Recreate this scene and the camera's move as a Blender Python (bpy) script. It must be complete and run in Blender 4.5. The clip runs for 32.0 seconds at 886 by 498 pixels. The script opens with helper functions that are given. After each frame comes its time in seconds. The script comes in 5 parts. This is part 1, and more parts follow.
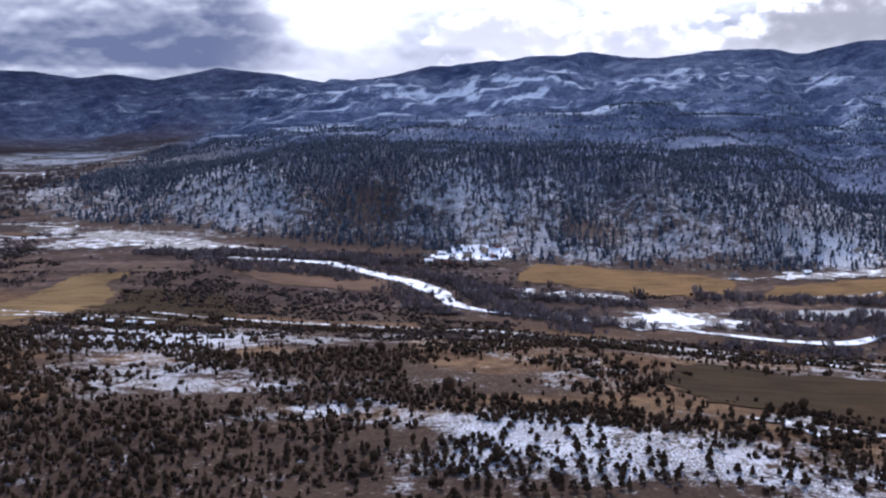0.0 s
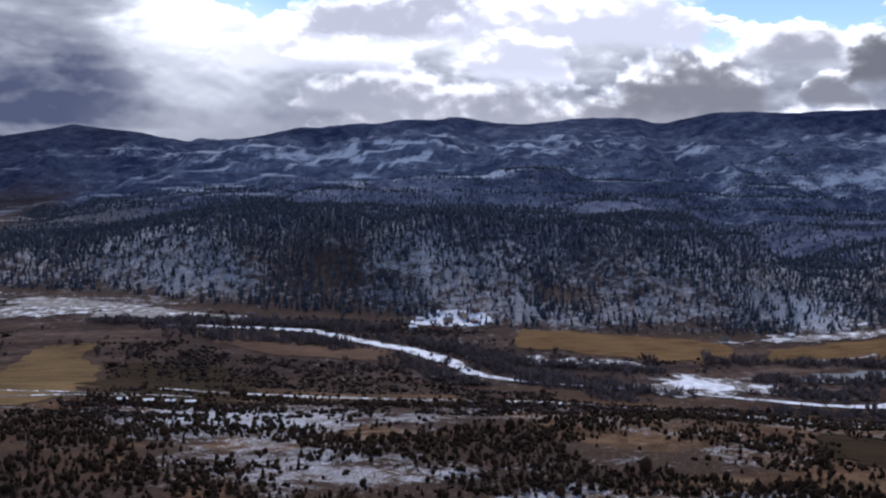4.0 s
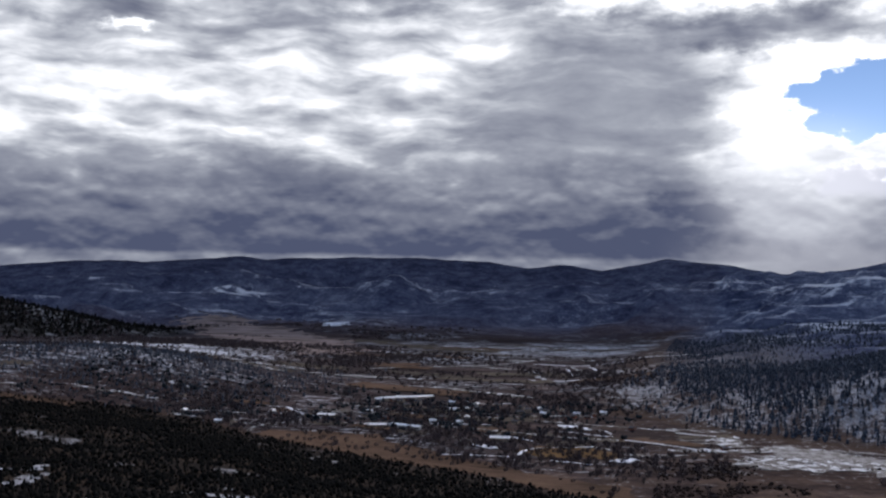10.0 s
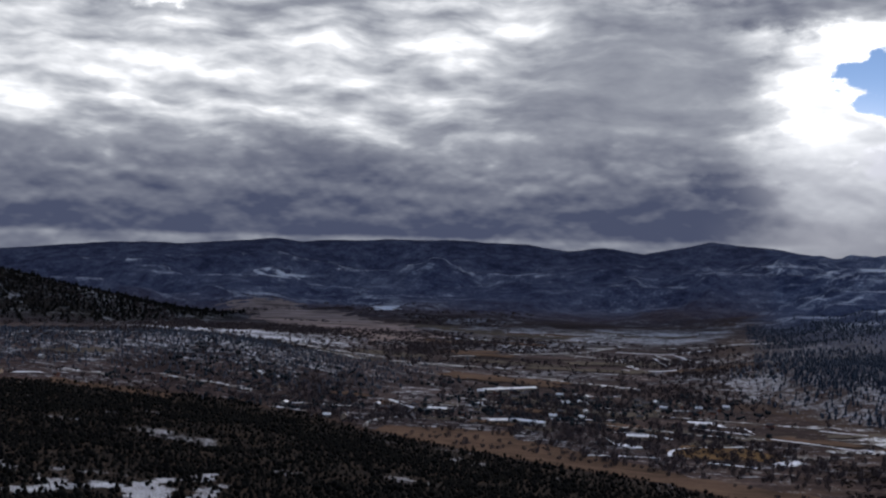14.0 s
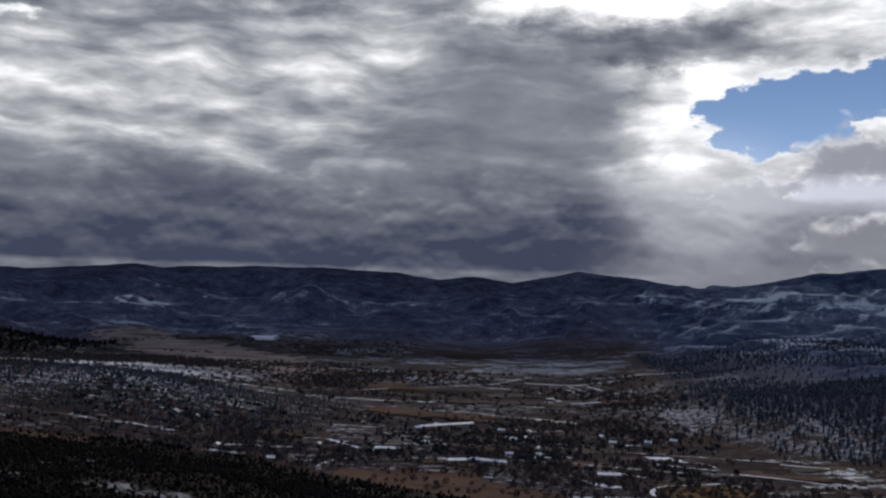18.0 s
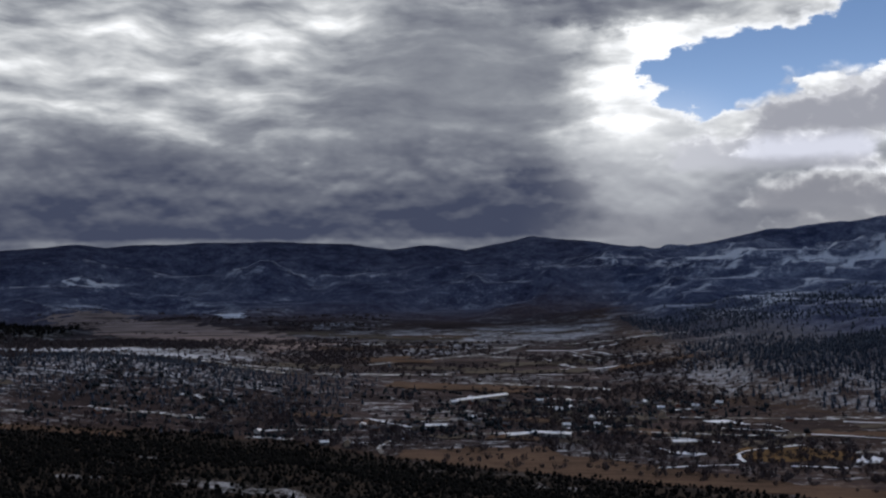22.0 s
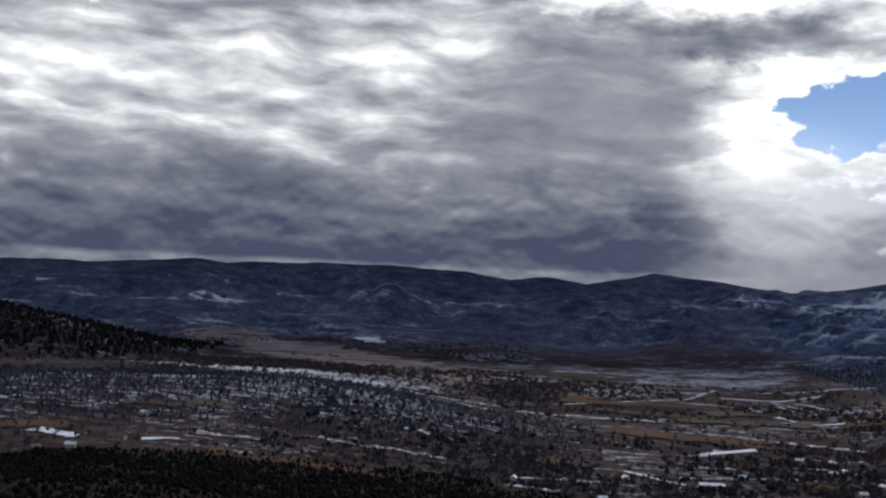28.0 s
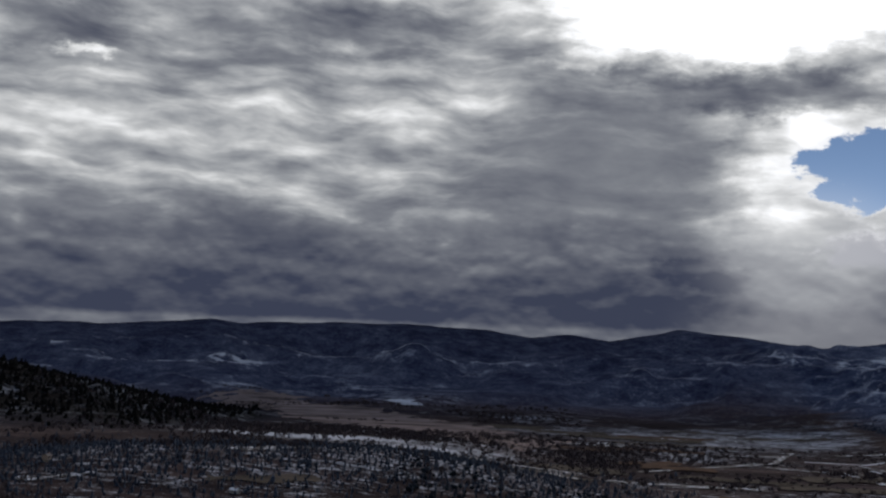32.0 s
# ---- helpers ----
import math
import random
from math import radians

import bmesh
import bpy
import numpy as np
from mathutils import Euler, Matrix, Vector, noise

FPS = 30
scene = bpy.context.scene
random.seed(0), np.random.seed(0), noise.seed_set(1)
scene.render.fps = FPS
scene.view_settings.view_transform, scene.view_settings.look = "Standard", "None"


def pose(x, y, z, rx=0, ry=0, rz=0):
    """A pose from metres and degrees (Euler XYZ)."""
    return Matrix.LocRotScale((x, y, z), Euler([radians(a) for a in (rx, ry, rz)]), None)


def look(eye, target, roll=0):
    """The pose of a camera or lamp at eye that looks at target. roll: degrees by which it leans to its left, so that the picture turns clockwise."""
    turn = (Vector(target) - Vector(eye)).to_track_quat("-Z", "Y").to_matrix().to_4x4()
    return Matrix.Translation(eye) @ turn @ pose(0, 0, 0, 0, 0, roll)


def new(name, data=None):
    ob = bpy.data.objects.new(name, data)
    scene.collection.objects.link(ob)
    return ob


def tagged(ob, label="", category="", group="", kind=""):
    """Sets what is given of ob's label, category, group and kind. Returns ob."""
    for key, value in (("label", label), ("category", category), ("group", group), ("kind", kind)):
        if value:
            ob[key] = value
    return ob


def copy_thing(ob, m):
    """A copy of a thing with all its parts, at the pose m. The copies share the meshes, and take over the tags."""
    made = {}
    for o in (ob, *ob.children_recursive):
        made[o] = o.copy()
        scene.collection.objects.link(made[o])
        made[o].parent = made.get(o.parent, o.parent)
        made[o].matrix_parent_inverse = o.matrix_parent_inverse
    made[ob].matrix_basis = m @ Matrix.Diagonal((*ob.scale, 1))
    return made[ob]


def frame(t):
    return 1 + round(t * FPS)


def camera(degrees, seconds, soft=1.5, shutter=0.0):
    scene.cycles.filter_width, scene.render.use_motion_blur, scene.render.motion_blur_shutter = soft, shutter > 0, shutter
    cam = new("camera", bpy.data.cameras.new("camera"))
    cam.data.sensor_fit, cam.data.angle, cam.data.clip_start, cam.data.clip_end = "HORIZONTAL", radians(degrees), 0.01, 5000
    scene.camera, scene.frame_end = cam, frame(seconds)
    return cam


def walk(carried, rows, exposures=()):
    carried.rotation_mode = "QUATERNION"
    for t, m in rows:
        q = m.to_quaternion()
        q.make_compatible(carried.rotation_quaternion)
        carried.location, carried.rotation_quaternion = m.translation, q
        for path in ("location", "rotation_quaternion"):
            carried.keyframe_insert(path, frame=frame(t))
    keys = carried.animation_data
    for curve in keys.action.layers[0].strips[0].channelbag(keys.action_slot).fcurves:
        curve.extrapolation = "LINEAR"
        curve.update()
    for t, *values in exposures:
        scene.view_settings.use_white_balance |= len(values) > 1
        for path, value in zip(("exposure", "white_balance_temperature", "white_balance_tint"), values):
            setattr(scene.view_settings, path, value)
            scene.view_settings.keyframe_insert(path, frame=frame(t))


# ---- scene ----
# the flight: one lens, a smooth line along the valley
cam = camera(47.28, 32.0, soft=2.3)
PATH = [
    (0, pose(0.0, -0.0, 176.0, 80.42, -0.77, -5.60)),
    (0.5, pose(-16.3, 7.1, 175.1, 82.41, -0.80, -6.97)),
    (1, pose(-32.6, 14.2, 174.3, 82.63, -1.05, -11.08)),
    (1.5, pose(-49.0, 21.3, 173.5, 81.73, -2.17, -11.74)),
    (2, pose(-65.4, 28.6, 172.8, 80.37, -1.81, -11.30)),
    (2.5, pose(-81.9, 35.9, 172.1, 81.37, -1.74, -12.21)),
    (4.5, pose(-149.0, 65.8, 169.9, 84.56, -1.98, -17.40)),
    (5, pose(-166.0, 73.4, 169.6, 84.28, -1.92, -22.71)),
    (5.5, pose(-183.2, 81.0, 169.2, 84.29, -2.67, -27.72)),
    (6, pose(-200.4, 88.6, 169.0, 83.48, -3.35, -27.43)),
    (6.5, pose(-217.8, 96.1, 168.8, 82.22, -3.69, -25.93)),
    (7, pose(-235.2, 103.6, 168.7, 83.01, -2.13, -21.35)),
    (7.5, pose(-252.6, 110.9, 168.6, 84.39, -1.60, -16.27)),
    (8, pose(-270.0, 118.1, 168.6, 84.32, -1.34, -11.56)),
    (8.5, pose(-287.4, 125.0, 168.6, 86.14, -1.27, -6.26)),
    (9, pose(-304.8, 131.7, 168.7, 86.58, 0.12, -0.86)),
    (9.5, pose(-322.0, 138.1, 168.7, 89.46, -0.14, 8.25)),
    (10, pose(-339.2, 144.0, 168.8, 90.84, -1.07, 14.95)),
    (10.5, pose(-356.1, 149.7, 169.0, 90.18, -0.64, 18.39)),
    (11, pose(-373.0, 155.0, 169.1, 88.80, 0.32, 18.74)),
    (11.5, pose(-389.6, 160.1, 169.2, 89.83, 0.25, 19.50)),
    (12, pose(-406.1, 165.0, 169.3, 91.23, -2.14, 20.90)),
    (12.5, pose(-422.5, 169.7, 169.3, 90.36, -1.75, 21.06)),
    (13, pose(-438.6, 174.3, 169.4, 90.85, -1.50, 20.97)),
    (13.5, pose(-454.6, 178.8, 169.3, 91.59, -2.24, 18.95)),
    (14, pose(-470.4, 183.3, 169.3, 89.80, -1.31, 15.54)),
    (14.5, pose(-486.0, 187.8, 169.2, 88.61, -1.07, 14.09)),
    (15, pose(-501.5, 192.3, 169.0, 89.25, -1.00, 13.27)),
    (15.5, pose(-517.0, 196.8, 168.9, 93.46, -0.69, 11.72)),
    (17.5, pose(-578.1, 216.1, 167.8, 92.28, -1.46, 7.86)),
    (18, pose(-593.3, 221.2, 167.5, 91.59, -1.74, 6.63)),
    (18.5, pose(-608.6, 226.4, 167.1, 91.44, -1.22, 4.77)),
    (19, pose(-624.0, 231.8, 166.7, 90.09, -0.19, -2.40)),
    (19.5, pose(-639.4, 237.2, 166.3, 89.84, -0.71, -3.66)),
    (20, pose(-654.9, 242.8, 165.9, 89.41, -0.61, -3.48)),
    (20.5, pose(-670.4, 248.4, 165.4, 89.21, -0.62, -4.03)),
    (21, pose(-686.0, 254.2, 165.0, 89.76, -0.89, -1.60)),
    (21.5, pose(-701.5, 260.1, 164.5, 89.48, -0.84, 0.78)),
    (22, pose(-717.1, 266.2, 164.1, 89.90, 0.49, 2.31)),
    (22.5, pose(-732.5, 272.3, 163.6, 90.66, -0.01, 5.30)),
    (23, pose(-747.9, 278.6, 163.2, 90.99, 0.59, 8.93)),
    (23.5, pose(-763.2, 285.1, 162.8, 90.69, 0.02, 8.74)),
    (24, pose(-778.4, 291.8, 162.5, 90.27, 0.70, 9.50)),
    (24.5, pose(-793.6, 298.6, 162.1, 89.04, -0.14, 8.22)),
    (25, pose(-808.7, 305.7, 161.8, 90.62, -1.17, 7.47)),
    (25.5, pose(-823.8, 312.9, 161.5, 89.16, -2.32, 8.42)),
    (27.5, pose(-883.7, 344.2, 160.3, 90.63, -0.35, 7.92)),
    (28, pose(-898.5, 352.3, 160.0, 91.51, -2.59, 6.58)),
    (28.5, pose(-913.1, 360.6, 159.7, 90.78, -1.21, 6.95)),
    (29, pose(-927.6, 368.8, 159.4, 92.27, -1.63, 6.61)),
    (29.5, pose(-941.9, 377.1, 159.0, 90.98, -0.76, 4.57)),
    (30, pose(-956.1, 385.4, 158.7, 92.41, -1.05, 4.19)),
    (30.5, pose(-970.2, 393.7, 158.3, 92.97, -1.48, 4.86)),
    (31, pose(-984.1, 402.0, 158.0, 92.82, -0.92, 5.87)),
    (31.5, pose(-998.0, 410.3, 157.6, 93.41, -1.71, 6.98)),
    (32, pose(-1011.8, 418.6, 157.2, 94.82, -1.99, 6.17)),
]
# the camera's own exposure and white balance drift on the way
walk(cam, PATH, ((0, 1.84, 5780, 17), (1, 1.42, 5780, 17), (2, 1.33, 5780, 17), (2.5, 1.22, 5780, 17), (4.5, 0.90, 5820, 16), (6, 0.87, 5850, 16), (7, 1.24, 5900, 16), (8, 1.0, 5950, 15), (9, 1.02, 6000, 15), (11, 0.42, 6150, 14), (13.5, 0.52, 6150, 14), (15, 0.5, 6150, 13), (17.5, 0.1, 6150, 13), (19, 0.05, 6150, 13), (20, 0.12, 6150, 13), (22, 0.21, 6200, 12), (24, 0.29, 6200, 12), (25, 0.58, 6200, 12), (28, 0.48, 6200, 12), (29, 0.34, 6200, 12), (30.5, 0.29, 6250, 12), (32, -0.14, 6250, 12)))

# ---- sky, sun and world ----
world = bpy.data.worlds.new("world")
scene.world = world
world.use_nodes = True
wn = world.node_tree
wn.nodes.clear()
w_out = wn.nodes.new("ShaderNodeOutputWorld")
w_bg = wn.nodes.new("ShaderNodeBackground")
w_sky = wn.nodes.new("ShaderNodeTexSky")
w_sky.sky_type = "NISHITA"
w_sky.sun_disc = False
w_sky.sun_elevation = radians(35)
w_sky.sun_rotation = radians(8)
w_bg.inputs["Strength"].default_value = 0.085
wn.links.new(w_sky.outputs[0], w_bg.inputs[0])
wn.links.new(w_bg.outputs[0], w_out.inputs[0])

sun = new("sun", bpy.data.lights.new("sun", "SUN"))
sun.data.energy = 1.45
sun.data.angle = radians(9)
sun.data.color = (1.0, 0.93, 0.84)
SUN_AZ, SUN_EL = radians(8), radians(35)
sun.matrix_world = look((math.sin(SUN_AZ) * math.cos(SUN_EL) * 3000, math.cos(SUN_AZ) * math.cos(SUN_EL) * 3000, math.sin(SUN_EL) * 3000), (0, 0, 0))

# ---- small helpers ----
HUB = (-450.0, 200.0)      # middle of the valley plan


def step(a, b, v):
    t = np.clip((v - a) / (b - a), 0.0, 1.0)
    return t * t * (3 - 2 * t)


def lattice(ix, iy, seed):
    h = np.sin(ix * 127.1 + iy * 311.7 + seed * 74.7) * 43758.5453
    return h - np.floor(h)


def vnoise(x, y, size, seed=0):
    """Smooth value noise, 0 to 1, with cells of that size in metres."""
    u, v = np.asarray(x) / size, np.asarray(y) / size
    iu, iv = np.floor(u), np.floor(v)
    fu, fv = u - iu, v - iv
    fu, fv = fu * fu * (3 - 2 * fu), fv * fv * (3 - 2 * fv)
    a = lattice(iu, iv, seed) * (1 - fu) + lattice(iu + 1, iv, seed) * fu
    b = lattice(iu, iv + 1, seed) * (1 - fu) + lattice(iu + 1, iv + 1, seed) * fu
    return a * (1 - fv) + b * fv


def fbm(x, y, size, seed=0, octaves=4):
    total, amp, norm = 0.0, 1.0, 0.0
    for k in range(octaves):
        total = total + amp * vnoise(x + 17.3 * k, y - 9.1 * k, size / 2 ** k, seed + k)
        norm += amp
        amp *= 0.5
    return total / norm


def bump(x, y, cx, cy, rx, ry, turn=0.0):
    c, s = math.cos(radians(turn)), math.sin(radians(turn))
    dx, dy = x - cx, y - cy
    return np.exp(-(((dx * c + dy * s) / rx) ** 2 + ((-dx * s + dy * c) / ry) ** 2))


# skyline of the far range: bearing from the hub, height
SKY_AZ = (-75, -55, -40, -35, -29, -25.2, -23.8, -20, -14, -11, -8.7, -6.8, -4.6, -1, 3, 5.6, 9, 15, 20, 22.5, 25.5, 29.5, 33, 34.6, 44, 52, 60, 80)
SKY_Z = (90, 100, 120, 150, 160, 187, 172, 188, 190, 179, 154, 173, 152, 203, 174, 128, 156, 210, 255, 233, 241, 265, 270, 293, 334, 354, 328, 240)


def near_foot(x):
    """Where the near slope meets the valley floor."""
    return np.interp(x, (-1700, -1300, -1120, -980, -880, -800, -700, -600, -505, -430, -300, -100, 100, 300, 600), (900, 1060, 1140, 1190, 1160, 1100, 1050, 1012, 972, 925, 860, 770, 730, 640, 560))


def hill_foot(x):
    """Foot of the wooded hill across the river."""
    return np.interp(x, (-430, -328, -280, -163, -88, 0, 87, 171, 209, 360, 460, 509, 700, 1200), (1390, 1262, 1232, 1165, 1090, 1050, 1012, 945, 929, 889, 862, 850, 840, 840))


def ground_z(x, y):
    x, y = np.asarray(x, float), np.asarray(y, float)
    r = np.hypot(x - HUB[0], y - HUB[1])
    az = np.degrees(np.arctan2(x - HUB[0], y - HUB[1]))
    # valley floor, sinking to the west, with a low bench beyond it
    z = -9 * step(-150, -500, x) + 26 * step(-900, -1230, x) * step(2300, 1600, y)
    # near slope
    s = near_foot(x) - y
    east = 30 * step(0, 230, s) + 22 * step(150, 420, s)
    west = 34 * step(-10, 330, s) + 52 * step(240, 760, s) + 30 * step(640, 1100, s)
    w = step(-260, -480, x)
    rough = (fbm(x, y, 120, 3) - 0.5) * 14 * step(40, 200, s)
    z = z + east * (1 - w) + west * w + rough
    # wooded hill across the river, with a plateau that rises behind it
    u = y - hill_foot(x)
    crest = np.interp(x, (-560, -430, -250, -120, 100, 300, 520, 800), (0, 16, 34, 54, 78, 74, 62, 58))
    gully = 1 - 0.55 * step(110, 20, np.abs((x - 500) - 0.42 * (y - 850))) * step(820, 900, y)
    hill = crest * (0.78 + 0.44 * fbm(x, y * 0.6, 150, 15, 3)) * step(-10, 270, u) * gully * (1 - 0.25 * step(320, 700, u))
    z = z + hill + ((fbm(x, y, 230, 11) - 0.5) * 44 * step(120, 420, u) + (0.5 - np.abs(fbm(x, y * 0.35, 95, 13, 3) - 0.5) * 2) * 32 * step(10, 140, u) * step(420, 260, u)) * step(-430, -200, x)
    z = z + 48 * step(1500, 2500, y) * step(-50, 700, x)
    z = z + 26 * bump(x, y, 560, 2240, 430, 150) + 82 * bump(x, y, 800, 760, 230, 190)
    # low snowy hill and dark wooded spur in the west
    z = z + 22 * bump(x, y, -1190, 1440, 260, 120, 8) + 16 * bump(x, y, -1420, 1330, 140, 120)
    along = (-1540 - x) / 390
    spur_y = 2176 - (-1551 - x) * 0.42
    z = z + np.clip(88 * along, 0, 120) * np.exp(-((y - spur_y) / 210) ** 2)
    # a lone pyramid-shaped hill in the west
    z = z + 62 * np.clip(1.1 - np.abs(x + 1445) / 170 - np.abs(y - 3590) / 230, 0, 1)
    # far hills and the range that closes the view
    top = np.interp(az, SKY_AZ, SKY_Z)
    lumps = fbm(x, y, 620, 23)
    folds = 1 - np.abs(2 * fbm(x, y, 430, 29, 5) - 1) * 1.6
    open_floor = 1 - np.clip(1.5 * bump(x, y, -1380, 2620, 520, 800) + bump(x, y, -800, 2000, 300, 500), 0, 1)
    z = z + (folds - 0.55) * 66 * step(2150, 2900, r) * step(4200, 3700, r) * open_floor
    top = top + 16 * (fbm(x, y, 130, 31) - 0.5) * step(3600, 4000, r)
    z = z + top * 0.40 * step(2500, 3650, r) * open_floor + (lumps - 0.5) * 110 * step(2300, 3100, r) * step(4250, 3700, r)
    z = z + top * 0.60 * step(3650, 4290, r)
    # benches: flat shelves between steep wooded faces
    q = z / 24.0 + 0.35 * (fbm(x, y, 300, 37, 2) - 0.5)
    shelf = (np.floor(q) + step(0.50, 1.0, q - np.floor(q))) * 24.0 + 4.0
    w = step(1550, 2000, y) * step(3950, 3700, r) * (0.85 * step(-500, -250, x) + 0.5 * step(2500, 2900, r) * step(-250, -500, x))
    z = z + (shelf - z) * w
    z = np.where(r > 3900, z + (top - z) * step(3900, 4270, r), z)
    z = z - 160 * step(4300, 4400, r)
    return z


def nodes_of(name):
    m = bpy.data.materials.new(name)
    m.use_nodes = True
    t = m.node_tree
    return m, t, t.nodes["Principled BSDF"]


def link(t, a, b):
    t.links.new(a, b)


def add_noise(t, scale, detail=4.0, rough=0.55, coords=None, kind="Object"):
    n = t.nodes.new("ShaderNodeTexNoise")
    n.inputs["Scale"].default_value = scale
    n.inputs["Detail"].default_value = detail
    n.inputs["Roughness"].default_value = rough
    if coords is None:
        tc = t.nodes.new("ShaderNodeTexCoord")
        coords = tc.outputs[kind]
    link(t, coords, n.inputs["Vector"])
    return n.outputs["Fac"]


def ramp(t, fac, stops):
    r = t.nodes.new("ShaderNodeValToRGB")
    r.color_ramp.elements[0].position, r.color_ramp.elements[0].color = stops[0][0], (*stops[0][1], 1)
    r.color_ramp.elements[1].position, r.color_ramp.elements[1].color = stops[-1][0], (*stops[-1][1], 1)
    for p, c in stops[1:-1]:
        e = r.color_ramp.elements.new(p)
        e.color = (*c, 1)
    link(t, fac, r.inputs[0])
    return r.outputs["Color"]


def mixc(t, fac, a, b):
    m = t.nodes.new("ShaderNodeMix")
    m.data_type = "RGBA"
    for sock, v in ((m.inputs[0], fac), (m.inputs[6], a), (m.inputs[7], b)):
        if isinstance(v, (int, float)):
            sock.default_value = v
        elif isinstance(v, tuple):
            sock.default_value = (*v, 1)
        else:
            link(t, v, sock)
    return m.outputs[2]


def calc(t, op, a, b=0.0, c=0.0, clamp=False):
    m = t.nodes.new("ShaderNodeMath")
    m.operation = op
    m.use_clamp = clamp
    for sock, v in zip(m.inputs, (a, b, c)):
        if isinstance(v, (int, float)):
            sock.default_value = v
        else:
            link(t, v, sock)
    return m.outputs[0]


def soft(t, v, lo, hi):
    """Smooth step of a value between two limits."""
    m = t.nodes.new("ShaderNodeMapRange")
    m.interpolation_type = "SMOOTHSTEP"
    link(t, v, m.inputs["Value"])
    m.inputs["From Min"].default_value = lo
    m.inputs["From Max"].default_value = hi
    return m.outputs["Result"]


def simple(name, colour, rough=0.9, spread=0.25, scale=0.5, metal=0.0):
    m, t, b = nodes_of(name)
    f = add_noise(t, scale, 5)
    lo, hi = tuple(c * (1 - spread) for c in colour), tuple(min(1, c * (1 + spread)) for c in colour)
    link(t, ramp(t, f, [(0.3, lo), (0.7, hi)]), b.inputs["Base Color"])
    b.inputs["Roughness"].default_value = rough
    b.inputs["Metallic"].default_value = metal
    b.inputs["Specular IOR Level"].default_value = 0.2
    return m


def mesh_np(name, co, tris, mat, smooth=False):
    """A mesh from numpy arrays of vertices and triangles."""
    me = bpy.data.meshes.new(name)
    me.vertices.add(len(co))
    me.vertices.foreach_set("co", np.ascontiguousarray(co, dtype=np.float32).ravel())
    me.loops.add(tris.size)
    me.loops.foreach_set("vertex_index", np.ascontiguousarray(tris, dtype=np.int32).ravel())
    k = tris.shape[1]
    me.polygons.add(len(tris))
    me.polygons.foreach_set("loop_start", np.arange(0, tris.size, k, dtype=np.int32))
    if smooth:
        me.polygons.foreach_set("use_smooth", np.ones(len(tris), dtype=bool))
    me.update(calc_edges=True)
    me.materials.append(mat)
    return me


def part(name, bm, mat, parent, label=""):
    me = bpy.data.meshes.new(name)
    bm.to_mesh(me)
    bm.free()
    me.materials.append(mat)
    ob = new(name, me)
    ob.parent = parent
    if label:
        ob["label"] = label
    return ob


def box(bm, x0, y0, z0, x1, y1, z1):
    v = [bm.verts.new(p) for p in ((x0, y0, z0), (x1, y0, z0), (x1, y1, z0), (x0, y1, z0), (x0, y0, z1), (x1, y0, z1), (x1, y1, z1), (x0, y1, z1))]
    for f in ((0, 3, 2, 1), (4, 5, 6, 7), (0, 1, 5, 4), (1, 2, 6, 5), (2, 3, 7, 6), (3, 0, 4, 7)):
        bm.faces.new([v[i] for i in f])
    return bm


# ---- cloudy sky: a wide ring of cloud behind the range ----
SKY_R = 4420.0


